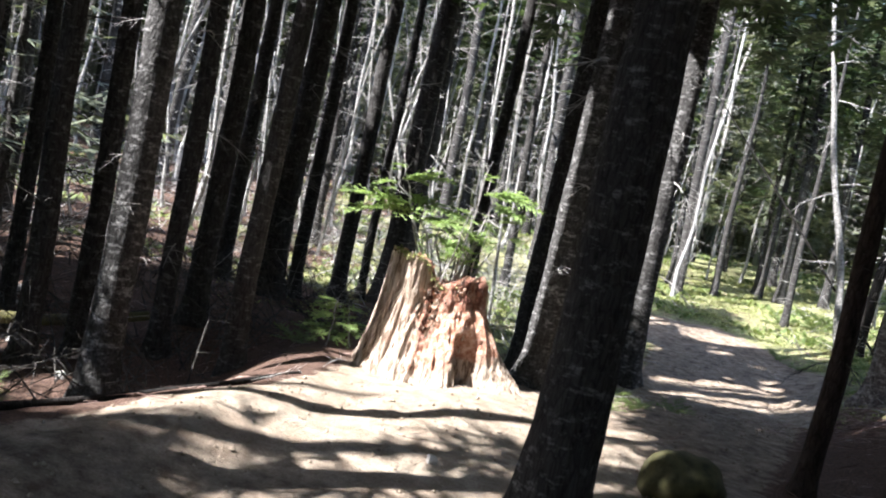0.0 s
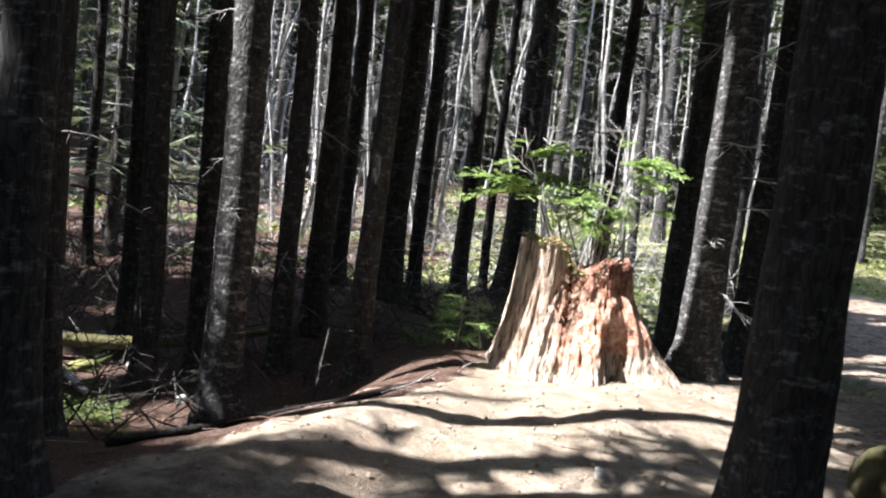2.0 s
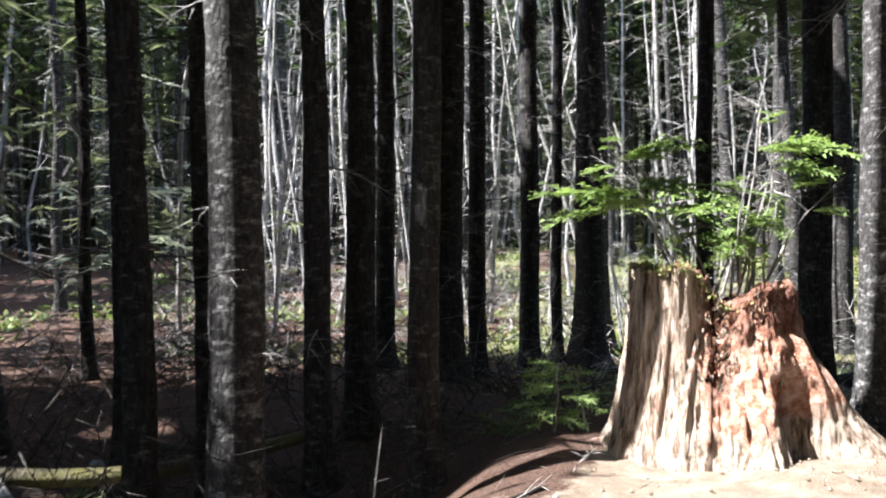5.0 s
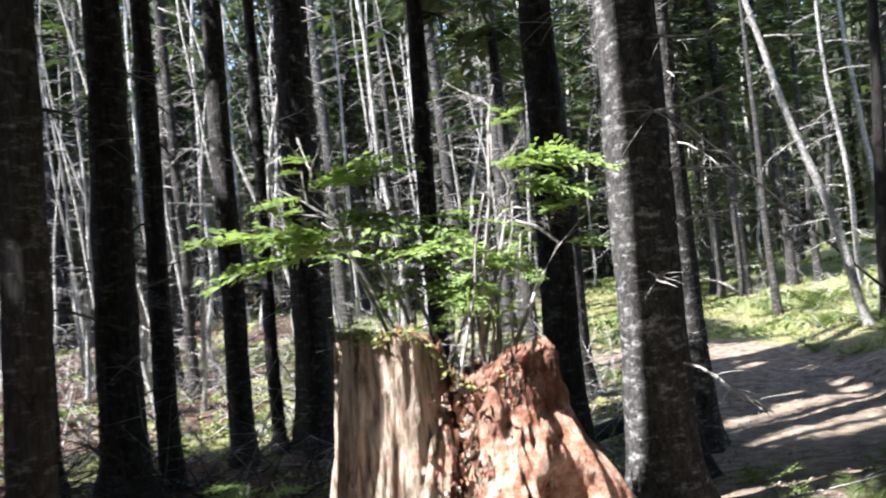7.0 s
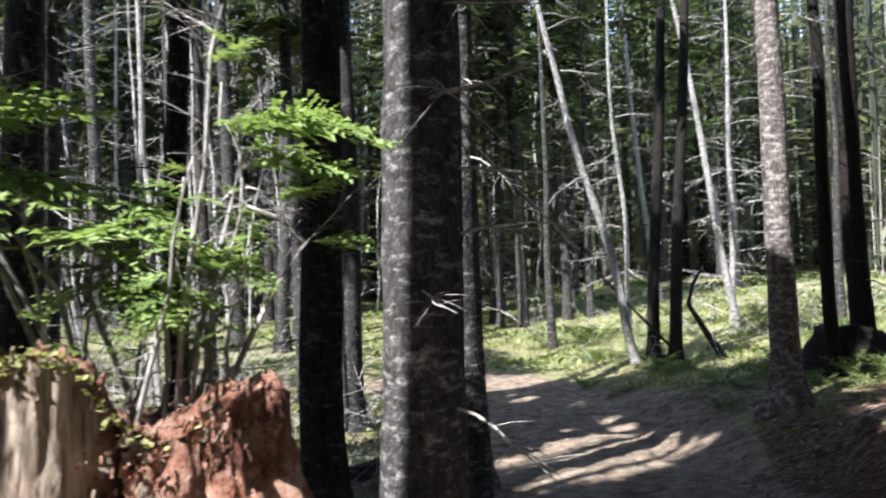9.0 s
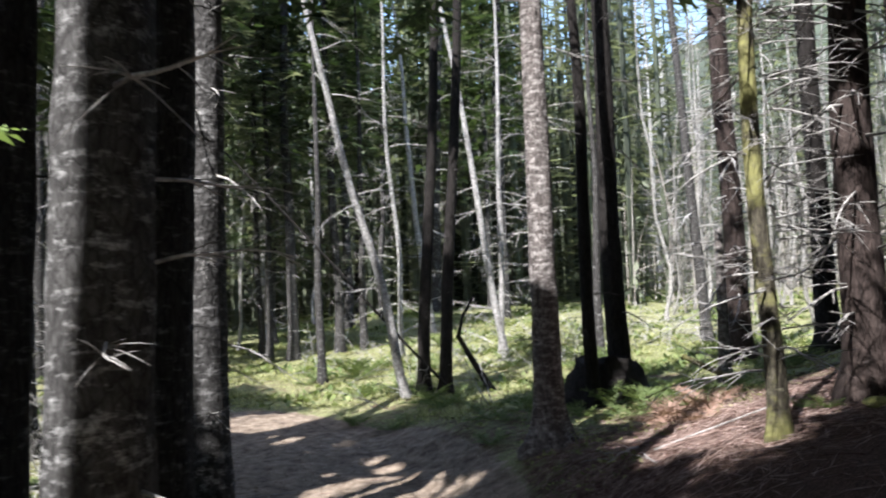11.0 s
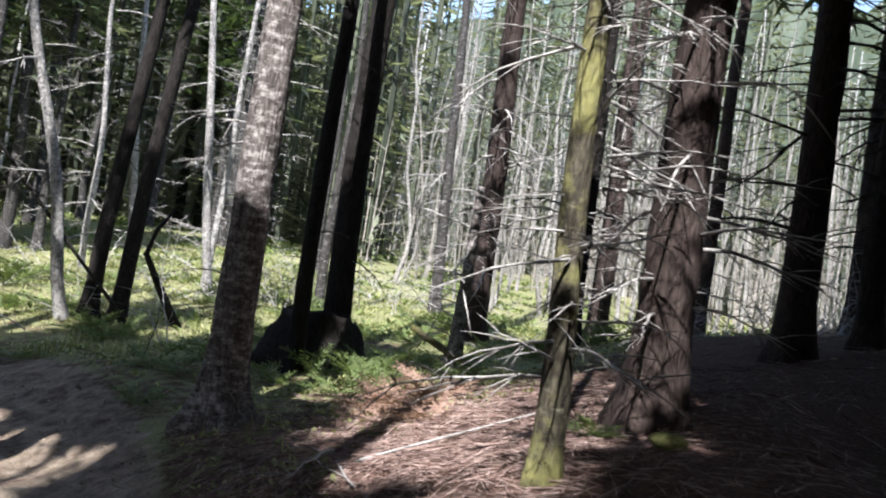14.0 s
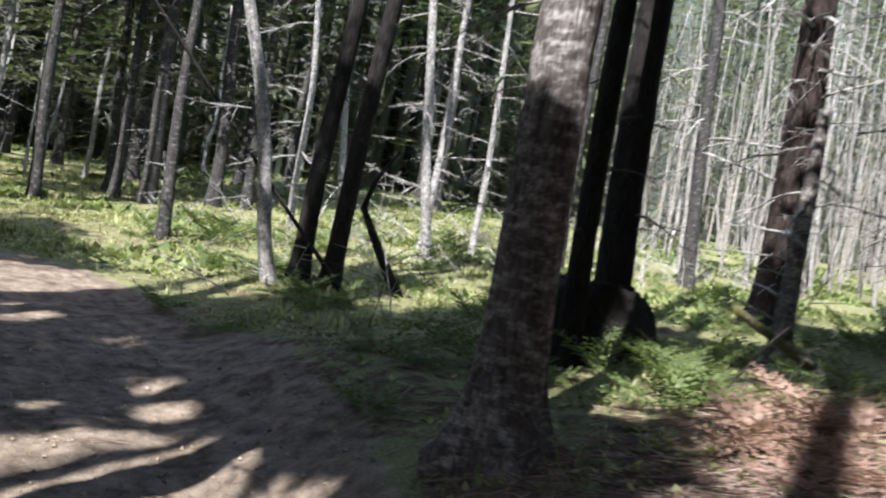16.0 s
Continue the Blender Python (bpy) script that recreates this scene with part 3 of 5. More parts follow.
# the hollow west of the mound
DENSE += [(-3.6, -4.4, 0, 0.8), (-3.9, -3.4, 0, 0.4), (-3.0, -0.9, 0, 0.8), (-4.5, 1.5, 0.1, 1.5), (-3.25, -1.5, -0.2, 0.4), (-3.6, -1.9, -0.6, 0.5), (-4.9, -1.5, -0.6, 0.6), (-3.6, 0.2, -0.6, 0.8)]
# the wood behind the stump
DENSE += [(-2.6, 1.6, 0.2, 0.9), (-1.6, 1.8, 0.1, 0.8), (0.95, 0.5, 0.3, 0.55), (-3.4, 3.4, 0.1, 1.4), (2.9, 1.9, 0, 0.9), (-1.9, 0.6, 0, 0.8), (2.4, 0.4, 0, 1.0)]
# the trail
DENSE += [(4.2, 5.9, 0, 0.35), (5.9, 8.1, 0, 0.5), (4.9, 7.5, 0, 0.5), (5.9, 9.4, 0, 0.5), (5.6, 10.6, 0, 0.9), (6.2, 12.6, 0, 1.1), (4.9, 3.2, 0, 0.35), (5.5, 3.1, 0, 0.4), (5.3, 8.6, 0, 0.7), (5.6, 7.0, -0.5, 0.7), (6.0, 8.6, -0.5, 0.8), (5.2, 9.5, -0.5, 0.8), (4.6, 6.9, -0.5, 0.7), (5.6, 3.55, -0.35, 0.6)]
# the litter slope and the firs
DENSE += [(5.2, 2.2, 0, 0.5), (3.0, 2.7, 0, 0.4), (8.6, -0.8, 0.2, 1.8), (6.9, 0.2, 0.3, 0.7), (6.62, 4.2, 0.5, 0.4), (4.2, 2.6, 0, 0.6), (5.3, 2.2, -0.1, 0.6), (6.6, 4.2, 1.0, 0.35)]
# the clearing
DENSE += [(16, 3, 1, 2.4), (19, 5, 1.2, 2.4), (10.05, 6.2, 1.5, 0.5), (10.1, 6.2, 2.6, 0.5), (8.95, 5.8, 1.2, 0.4), (9.0, 5.8, 2.2, 0.4), (7.8, 8.2, 1.0, 0.5), (8.0, 8.2, 2.2, 0.5), (6.6, 14.6, 0.1, 1.1), (10.5, 0.6, 0.4, 1.6), (13, 2.5, 0.6, 2.2), (12.6, 5.2, 0.5, 1.3), (11.0, 3.0, 0.4, 1.0), (7.0, 6.4, 0.1, 1.0), (8.0, 8.6, 0.3, 1.0), (9.2, 8.2, 0.3, 1.0), (9.6, 6.8, 0.3, 0.9), (8.4, 7.0, 0.2, 1.0), (12.3, 8.8, 0.5, 0.8), (13.3, 10.7, 0.5, 0.8)]
# the clearing
DENSE += [(9.6, 5.7, 0.4, 0.8), (6.6, 5.6, 0, 0.8), (9.5, 10.6, 0.6, 0.8), (9.6, 10.6, 2.0, 0.8), (9.7, 10.5, 3.6, 0.8), (9.75, 10.5, 5.2, 0.8), (6.4, 10.0, -0.4, 0.8), (6.62, 9.35, -0.46, 0.7), (7.7, 9.2, -0.3, 0.7), (10.2, 8.2, 0, 0.8)]
TREE_AT = []


def tree(x, y, dia, h=15.0, lean=(0.0, 0.0), bark_m=None, branches=18, kind="pale", lo=0.9, hi=6.0, size=0.75, crown=True, label="", flare=0.55, bend=0.06, name="spruce_tree", top=0.35, thick=1.0, group="forest trees", tall=0.0):
    seed = len(TREE_AT) * 3.7 + 1
    rng = random.Random(int(seed * 10))
    z0 = ground_z(x, y, False)
    shear = Matrix(((1, 0, lean[0], x), (0, 1, lean[1], y), (0, 0, 1, z0), (0, 0, 0, 1)))
    t = empty(name, Matrix.Translation((x, y, z0)), label or "dark spruce trunk with pale lichen patches and dead twigs", "tree", group)
    me = trunk_mesh(h, dia / 2, seed, bark_m or BARK, 18, 56, flare, bend, top)
    me.transform(Matrix(((1, 0, lean[0], 0), (0, 1, lean[1], 0), (0, 0, 1, 0), (0, 0, 0, 1))))
    part("trunk", me, t)
    for i in range(branches):
        z = lo + (hi - lo) * (i + rng.random()) / branches
        a = rng.random() * 6.283
        r = dia / 2 * (1 - (1 - top) * z / h) * 0.92
        s = size * rng.uniform(0.3, 1.15)
        m = Matrix.Translation((lean[0] * z + r * math.cos(a), lean[1] * z + r * math.sin(a), z)) @ Matrix.Rotation(a, 4, "Z") @ Matrix.Rotation(rng.uniform(-0.25, 0.35), 4, "Y") @ Matrix.Diagonal((s, s, s, 1)) @ Matrix.Diagonal((1, thick, thick, 1))
        part("branch", rng.choice(BRANCHES[kind]), t, m=m)
    if crown:
        ox, oy = lean[0] * 9, lean[1] * 9
        part("crown", crown_mesh(x + ox, y + oy, z0, tall + rng.uniform(13.5, 16.5), rng.uniform(5.8, 7.2), rng.uniform(2.1, 2.7), int(seed * 10)), t, m=Matrix.Translation((ox, oy, 0)))
    TREE_AT.append((x, y))
    return t


DARK = "dark mossy spruce trunk ringed with broken dead twigs"
# hidden spruce, added so that its tall crown shades the twin spruces
tree(2.62, 8.2, 0.34, h=21, label=DARK, kind="dark", size=0.6, tall=6.0)
tree(-2.95, -4.65, 0.27, label=DARK, kind="dark", lo=0.6, hi=3.5, branches=10, size=0.4)
tree(-3.55, -3.5, 0.22, label=DARK, kind="dark", size=0.5, top=0.7)
tree(-7.25, 3.1, 0.16, size=0.8)
tree(-5.35, 0.73, 0.20, size=0.6)
tree(-4.38, -0.65, 0.25, label=DARK, kind="dark", size=0.6)
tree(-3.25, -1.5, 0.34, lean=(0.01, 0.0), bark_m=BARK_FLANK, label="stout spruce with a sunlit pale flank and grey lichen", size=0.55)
tree(-4.12, -0.04, 0.24, label=DARK, kind="dark", size=0.6)
tree(-3.35, 0.29, 0.23, lean=(0.0, 0), size=0.6)
tree(-3.32, 1.32, 0.29, lean=(0.01, 0), label=DARK, kind="dark", size=0.5)
tree(-3.9, 4.4, 0.26, lean=(0.015, 0.0), label=DARK, kind="dark")
tree(-2.92, 3.4, 0.40, lean=(0.028, 0.005), label="thick dark spruce with moss-ringed bark", size=0.6)
tree(-2.6, 3.8, 0.22, lean=(0.015, 0), label=DARK, kind="dark")
tree(-1.75, 5.6, 0.16, lean=(0.01, 0))
tree(-2.08, 4.95, 0.27, lean=(0.012, 0), label=DARK, kind="dark", size=0.6)
tree(-1.35, 5.6, 0.44, lean=(0.028, 0), label="thick dark spruce behind the stump", size=0.6)
tree(0.0, 3.6, 0.2, lean=(0.01, 0), label=DARK, kind="dark")
tree(0.88, 2.41, 0.32, lean=(0.008, 0.0), label="dark straight spruce close behind the stump", kind="dark", size=0.6)
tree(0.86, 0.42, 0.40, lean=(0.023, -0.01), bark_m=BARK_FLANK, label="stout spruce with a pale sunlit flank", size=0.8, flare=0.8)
tree(1.8, 2.6, 0.38, lean=(0.01, 0), label=DARK, kind="dark", size=0.6, flare=0.7)
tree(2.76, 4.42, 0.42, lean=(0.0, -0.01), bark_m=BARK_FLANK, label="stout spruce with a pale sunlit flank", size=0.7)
tree(-2.4, -0.1, 0.24, lean=(0.01, 0), label=DARK, kind="dark", size=0.5)
tree(0.5, -4.05, 0.42, lean=(0.02, 0.0), label="large black-barked spruce standing in the bare dirt", kind="dark", branches=7, lo=2.2, size=0.35, flare=0.45)
tree(2.95, -1.9, 0.18, lean=(0.03, 0.0), bark_m=BARK_RED, label=DARK, kind="dark", size=0.5)
tree(6.62, 4.22, 0.33, lean=(0.0, 0.0), bark_m=BARK_GREY, label="bare fir trunk with peeling sunlit bark and spreading roots", size=0.7, flare=1.0)
tree(10.05, 6.25, 0.36, lean=(0.0, 0.01), bark_m=BARK_SHADED, label=DARK, kind="dark", size=0.8)
tree(8.85, 5.7, 0.20, lean=(0.0, 0.01), bark_m=BARK_SHADED, label=DARK, kind="dark", size=0.6)
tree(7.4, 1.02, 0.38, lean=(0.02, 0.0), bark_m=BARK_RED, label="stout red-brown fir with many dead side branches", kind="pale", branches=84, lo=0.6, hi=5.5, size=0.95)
tree(13.4, 4.73, 0.38, lean=(0.0, 0.0), bark_m=BARK_SHADED, kind="dark", branches=60, lo=0.8, hi=8, size=1.3)
tree(5.9, 0.95, 0.16, h=9, lean=(0.0, -0.01), bark_m=BARK_LICHEN, kind="pale", label="slim dead fir coated in yellow-green lichen", branches=96, lo=0.6, hi=4.8, size=0.8, thick=0.85, crown=False, bend=0.1)
tree(13.4, 6.4, 0.42, lean=(0.0, 0.01), bark_m=BARK_RED, branches=60, hi=8, size=1.3)
tree(10.95, 5.0, 0.19, h=2.3, lean=(0.0, 0.0), bark_m=BARK_GREY, label="pale broken fir stub with bare curved twigs", branches=16, lo=0.3, hi=2.2, size=0.9, crown=False, top=0.6, name="broken_fir")
tree(10.2, 0.84, 0.33, lean=(0.0, 0.0), bark_m=BARK_RED, kind="dark", branches=56, hi=7, size=1.2)
tree(11.1, 0.35, 0.25, lean=(0.0, 0.0), bark_m=BARK_RED, kind="dark", branches=50, hi=7, size=1.2)
tree(17.8, 10.35, 0.28, lean=(-0.03, 0.04), branches=20, size=1.2)
tree(9.72, 10.45, 0.25, lean=(0.055, -0.04), bark_m=BARK_SHADED, label="twin spruce leaning together with a neighbour", kind="dark", size=0.6)
tree(9.4, 10.7, 0.25, lean=(0.05, -0.035), bark_m=BARK_SHADED, label="twin spruce leaning across a neighbour", kind="dark", size=0.6)
# unseen spruces, added to shade the ground and cast the mound's stripe
for ux, uy in ((3.2, -5.6), (5.6, -3.2), (-1.5, -12.2), (1.8, -8.2), (-5.2, -7.8), (-6.0, -5.45), (-7.5, -2.05), (-6.3, -9.8), (4.2, -9.5), (7.6, -5.5), (-7.9, 0.2), (9.5, -2.2), (11.2, -1.2), (8.2, -4.2), (12.4, -3.2), (14, -1.8), (10.4, -5.4), (7.4, -2.7)):
    tree(ux, uy, 0.3, label=DARK, kind="dark", branches=8)
tree(9.75, 10.15, 0.08, h=6.5, lean=(-0.77, 0.47), bark_m=BARK_SHADED, kind="dark", label="thin dead pole leaning far over the trail edge", crown=False, bend=0.15, branches=12, lo=1.5, size=0.5, name="leaning_pole")
for ux, uy, ud in ((13.6, 3.4, 0.26), (15.2, 5.0, 0.2), (16.8, 3.9, 0.26), (15.0, 7.4, 0.2), (18.2, 6.6, 0.22), (14.6, 2.0, 0.2), (17.4, 1.6, 0.28)):
    tree(ux, uy, ud, lean=(0.0, 0.0), bark_m=BARK_RED, label=DARK, kind="dark", branches=16, size=1.0)
BIRCH = "white-barked birch with fine bare side branches"
for bx, by, bd, bl in ((9.0, 10.7, 0.19, (-0.22, 0.07)), (15.2, 18.5, 0.22, (-0.075, 0.05)), (12.8, 12.2, 0.19, (-0.11, 0.09)), (14.2, 12.6, 0.13, (0.0, 0)), (11.5, 22.6, 0.28, (0.04, -0.02)), (13.5, 13.2, 0.16, (0.03, 0)), (11.9, 15.2, 0.14, (-0.03, 0.02))):
    tree(bx, by, bd, 11, bl, BARK_PALE, 24, "pale", 0.8, 8, 1.3, False, BIRCH, 0.3, 0.15, "birch_tree", 0.3, 0.8, "birches by the trail")

# background conifers and snags, a few kinds copied through the wood
VARIANTS = []
for k in range(9):
    snag = k >= 5
    dia, h = (0.2 + 0.04 * k, 15 + k) if not snag else (0.075 + 0.02 * (k - 5), 7.5 + 0.8 * k)
    name = "spruce_tree" if not snag else "dead_spruce"
    t = empty(name, Matrix.Translation((-26 - 2.2 * k, -20, 0.4)), "tall dark spruce with a ragged green crown" if not snag else "thin bleached dead spruce with bare twigs", "tree", "forest trees" if not snag else "dead poles")
    part("trunk", trunk_mesh(h, dia / 2, 200 + k, BARK_SNAG if snag else BARK, 9, 14, 0.4, 0.12 if not snag else 0.3, 0.35), t)
    rng, vs, fs = random.Random(300 + k), [], []
    for i in range(44 if not snag else 38):
        z = 0.6 + (9.0 if not snag else h * 0.9) * (i + rng.random()) / (44 if not snag else 38)
        add_brush(vs, fs, rng, Matrix.Translation((0, 0, z)) @ Matrix.Rotation(rng.random() * 6.283, 4, "Z") @ Matrix.Rotation(rng.uniform(-0.9, 0.7), 4, "Y"), rng.uniform(0.3, 1.3), 0.011 if not snag else 0.009, rng.uniform(-0.8, 1.4), 5)
    part("brushwood", mesh("brushwood", vs, fs, TWIG), t, kind="stuff")
    VARIANTS.append(t)
    TREE_AT.append((-26 - 2.2 * k, -20))


# trunks for spruces out of sight, added to shade the ground
HIDDEN = []
for k in range(2):
    t = empty("spruce_tree", Matrix.Translation((-30 - 3 * k, -26, 0.4)), "tall dark spruce with a ragged green crown", "tree", "forest trees")
    part("trunk", trunk_mesh(16, 0.15 + 0.03 * k, 230 + k, BARK, 9, 14, 0.4, 0.12, 0.35), t)
    HIDDEN.append(t)


def keep_clear(x, y):
    if -10.5 < x < -8.0 and -5.0 < y < -1.6:
        return True
    if -8.5 < x < 5.5 and -13 < y < 7.0 and not (x < -6.2 and y > 0.5):
        return True
    if 4.0 <= x < 15.5 and -6 < y < 15:
        return True
    if x >= 15 and abs(math.degrees(math.atan2(x - 2, y)) - 66) < 24 and math.hypot(x - 2, y) < 60:
        return True
    return trail_dist(x, y) < 2.2


rng = random.Random(5)
made = 0
while made < 380:
    r, a = 5 + 33 * rng.random() ** 0.8, rng.random() * 6.283
    if made > 285:
        r, a = rng.uniform(12, 34), radians(rng.uniform(-42, 20))
    x, y = 1 + r * math.sin(a), 1 + r * math.cos(a)
    if keep_clear(x, y) or any(math.hypot(x - u, y - v) < 1.1 for u, v in TREE_AT):
        continue
    k = rng.randrange(9) if made < 285 else rng.randrange(3, 9)
    z = ground_z(x, y, False)
    bearing = math.degrees(math.atan2(x - 0.5, y + 5))
    if 20 < math.degrees(math.atan2(x - 3, y)) < 56 and k > 4 and rng.random() < 0.9:
        k = rng.randrange(5)
    out_of_sight = y < -7 or not -56 < bearing < 96
    if out_of_sight:
        k %= 2
    t = copy_thing((HIDDEN if out_of_sight else VARIANTS)[k], pose(x, y, z, rng.uniform(-2.0, 2.0) * (3.5 if k > 4 else 1), rng.uniform(-1.5, 2.5) * (3.0 if k > 4 else 1), 0) @ Matrix.Scale(rng.uniform(0.85, 1.15), 4) @ Matrix.Rotation(rng.uniform(0, 6.28), 4, "Z"))
    if k < 5:
        cm = crown_mesh(x, y, z, rng.uniform(13, 17), rng.uniform(5.0, 7.5) if x < 8 or y < 15 or made % 3 else rng.uniform(2.5, 5.0), rng.uniform(1.9, 2.5), 900 + made, 15, 8, 8, 2)
        part("crown", cm, t, m=t.matrix_basis.inverted() @ Matrix.Translation((x, y, z)))
    TREE_AT.append((x, y))
    made += 1

# thin bleached stems leaning in the dark wood behind the stump
rng = random.Random(47)
made = 0
while made < 24:
    x, y = rng.uniform(-8, 1.0), rng.uniform(6.8, 15)
    if trail_dist(x, y) < 1.6 or min(math.hypot(x - p, y - q) for p, q in TREE_AT) < 0.6:
        continue
    tree(x, y, rng.uniform(0.05, 0.1), rng.uniform(6, 9), (rng.uniform(-0.3, 0.12), rng.uniform(-0.1, 0.1)), BARK_SNAG, 9, "pale", 0.8, 6, 0.7, False, "thin bleached dead birch leaning in the dark wood", 0.3, 0.18, "dead_birch", 0.3, 0.8)
    made += 1

# young living conifers with soft green boughs down to the ground
for n, (x, y, h, low, rad) in enumerate(((-7.7, 4.5, 8, 1.9, 1.8), (-8.9, 7.0, 9, 1.6, 1.9), (-7.0, 7.6, 8, 2.2, 1.6), (-10.2, 4.6, 9, 1.6, 2.0), (-11.5, 3.0, 9, 1.5, 2.0), (8.9, 13.9, 9, 3.2, 1.8), (7.9, 17.2, 10, 2.6, 2.0), (12.2, 17.6, 11, 2.5, 2.2), (13.6, 10.0, 9, 3.5, 1.6), (19.5, 16.0, 12, 3.0, 2.2), (10.2, 24.0, 12, 2.0, 2.4), (6.6, 16.4, 9, 2.6, 1.8), (9.7, 18.4, 10, 2.8, 2.0))):
    z = ground_z(x, y, False)
    t = empty("young_spruce", Matrix.Translation((x, y, z)), "young spruce with soft grey-green drooping boughs", "tree", "young spruces")
    part("trunk", trunk_mesh(h, 0.05 + 0.006 * h, 600 + n, BARK, 9, 14, 0.4, 0.1, 0.2), t)
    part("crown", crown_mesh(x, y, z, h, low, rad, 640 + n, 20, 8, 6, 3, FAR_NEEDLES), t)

# a thicket of pale young poles in the open ground to the east
rng = random.Random(8)
for k in range(4):
    px, py = 30 + 2 * k, 9 + 2 * k
    t = empty("birch_pole", Matrix.Translation((px, py, ground_z(px, py, False))), "slim pale birch pole in sunlight", "tree", "pale poles")
    part("trunk", trunk_mesh(10, 0.04 + 0.012 * k, 400 + k, BARK_POLE, 6, 12, 0.3, 0.5, 0.25), t)
    vs, fs = [], []
    for i in range(20):
        add_brush(vs, fs, rng, Matrix.Translation((0, 0, 1.0 + 8.4 * i / 20)) @ Matrix.Rotation(rng.random() * 6.28, 4, "Z") @ Matrix.Rotation(-0.7, 4, "Y"), rng.uniform(0.5, 1.6), 0.010, -0.4, 5)
    part("brushwood", mesh("brushwood", vs, fs, TWIG_FAR), t, kind="stuff")
    for _ in range(52):
        a, r = radians(rng.uniform(53, 98)), 21 + 36 * rng.random() ** 0.8
        x, y = 2 + r * math.sin(a), r * math.cos(a)
        if trail_dist(x, y) < 2.5:
            continue
        copy_thing(t, pose(x, y, ground_z(x, y, False), rng.uniform(-5, 5), rng.uniform(-4, 7), rng.uniform(0, 360)) @ Matrix.Scale(rng.uniform(0.7, 1.2), 4))

rng, vs, fs = random.Random(18), [], []
for n in range(400):
    a, r = radians(rng.uniform(50, 100)), 26 + 30 * rng.random() ** 0.8
    x, y = 2 + r * math.sin(a), r * math.cos(a)
    z, h = ground_z(x, y, False), rng.uniform(2.0, 8.5)
    b, lean, w = rng.random() * 6.28, rng.uniform(0.0, 0.28), rng.choice((0.02, 0.025, 0.035, 0.055))
    pts = [Vector((x + lean * f * f * h * math.cos(b), y + lean * f * f * h * math.sin(b), z - 0.1 + f * h)) for f in (0, 0.35, 0.7, 1.0)]
    tube(vs, fs, pts, [w, w * 0.85, w * 0.6, w * 0.2], 3, False)
    for _ in range(5):
        f, c = rng.uniform(0.2, 0.9), rng.random() * 6.28
        p = pts[0].lerp(pts[3], f)
        i = len(vs)
        vs += [p + Vector((0, 0, 0.02)), p - Vector((0, 0, 0.02)), p + Vector((math.cos(c), math.sin(c), rng.uniform(0.2, 1.0))) * rng.uniform(0.3, 1.2)]
        fs.append((i, i + 1, i + 2))
tagged(new("sapling_thicket", mesh("sapling_thicket", vs, fs, BARK_THICKET, False)), "thicket of thin bare pale stems beyond the clearing", "saplings", kind="stuff")

# far woods close the view: living conifers and bare bleached ones
rng, vs, fs, v2, f2 = random.Random(21), [], [], [], []
for n in range(1500):
    deg, r = rng.uniform(-62, 104), rng.uniform(33, 74)
    if 53 < deg < 88 and (rng.random() < 0.35 or r < 46):
        continue
    a = radians(deg)
    x, y = 2 + r * math.sin(a), r * math.cos(a)
    z, h = ground_z(x, y, False), rng.uniform(15, 26)
    if n % 4 == 1 and (deg > 50 or n % 6 == 1):
        tube(v2, f2, [(x, y, z - 0.3), (x + rng.uniform(-1.5, 1.5), y, z + h * 0.8)], [0.13, 0.04], 4, False)
        for s in range(46):
            zz, b, ln = z + 0.8 * h * rng.random(), rng.random() * 6.28, rng.uniform(0.6, 2.2)
            c, d = Vector((x, y, zz)), Vector((math.cos(b), math.sin(b), rng.uniform(-0.5, 0.3))) * ln
            i = len(v2)
            v2 += [c + Vector((0, 0, 0.035)), c - Vector((0, 0, 0.035)), c + d]
            f2.append((i, i + 1, i + 2))
        continue
    tube(vs, fs, [(x, y, z - 0.3), (x, y, z + h)], [0.17, 0.05], 4, False)
    for s in range(108):
        f = rng.random() ** 1.15
        zz, b, rad = z + 0.1 + (h - 0.1) * f, rng.random() * 6.28, (0.4 + 2.0 * (1 - f)) * rng.random() ** 0.5
        c = Vector((x + rad * math.cos(b), y + rad * math.sin(b), zz))
        d = Vector((math.cos(b) + rng.uniform(-0.8, 0.8), math.sin(b) + rng.uniform(-0.8, 0.8), rng.uniform(-0.5, 0.1))).normalized() * rng.uniform(0.4, 0.75)
        w = d.cross(Vector((0.1, 0.2, 1))).normalized() * 0.11
        i = len(vs)
        vs += [c - d, c + w, c + d, c - w]
        fs.append((i, i + 1, i + 2, i + 3))
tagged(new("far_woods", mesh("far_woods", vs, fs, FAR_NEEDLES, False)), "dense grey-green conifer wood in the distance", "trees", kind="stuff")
tagged(new("far_dead_trees", mesh("far_dead_trees", v2, f2, BARK_SNAG, False)), "bare bleached dead trees in the distance", "trees", kind="stuff")

# wooded skyline behind everything; haze painted as paler colour eastwards and upwards
HAZE, hn, hl, hb = mat("hazy_woods", 1.0, 0.0)
hv, _ = coords(hn, hl, (0.5, 0.5, 0.06))
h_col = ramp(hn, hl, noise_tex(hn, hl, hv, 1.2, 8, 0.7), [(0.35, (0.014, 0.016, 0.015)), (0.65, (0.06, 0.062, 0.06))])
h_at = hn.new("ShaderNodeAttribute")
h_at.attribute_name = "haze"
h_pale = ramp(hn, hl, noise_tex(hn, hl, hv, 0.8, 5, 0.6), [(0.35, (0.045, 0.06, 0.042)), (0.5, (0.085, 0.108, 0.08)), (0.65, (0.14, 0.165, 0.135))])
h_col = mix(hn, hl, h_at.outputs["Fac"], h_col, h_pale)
hl.new(h_col, hb.inputs["Base Color"])
vs, fs, hz = [], [], []
NB = 720
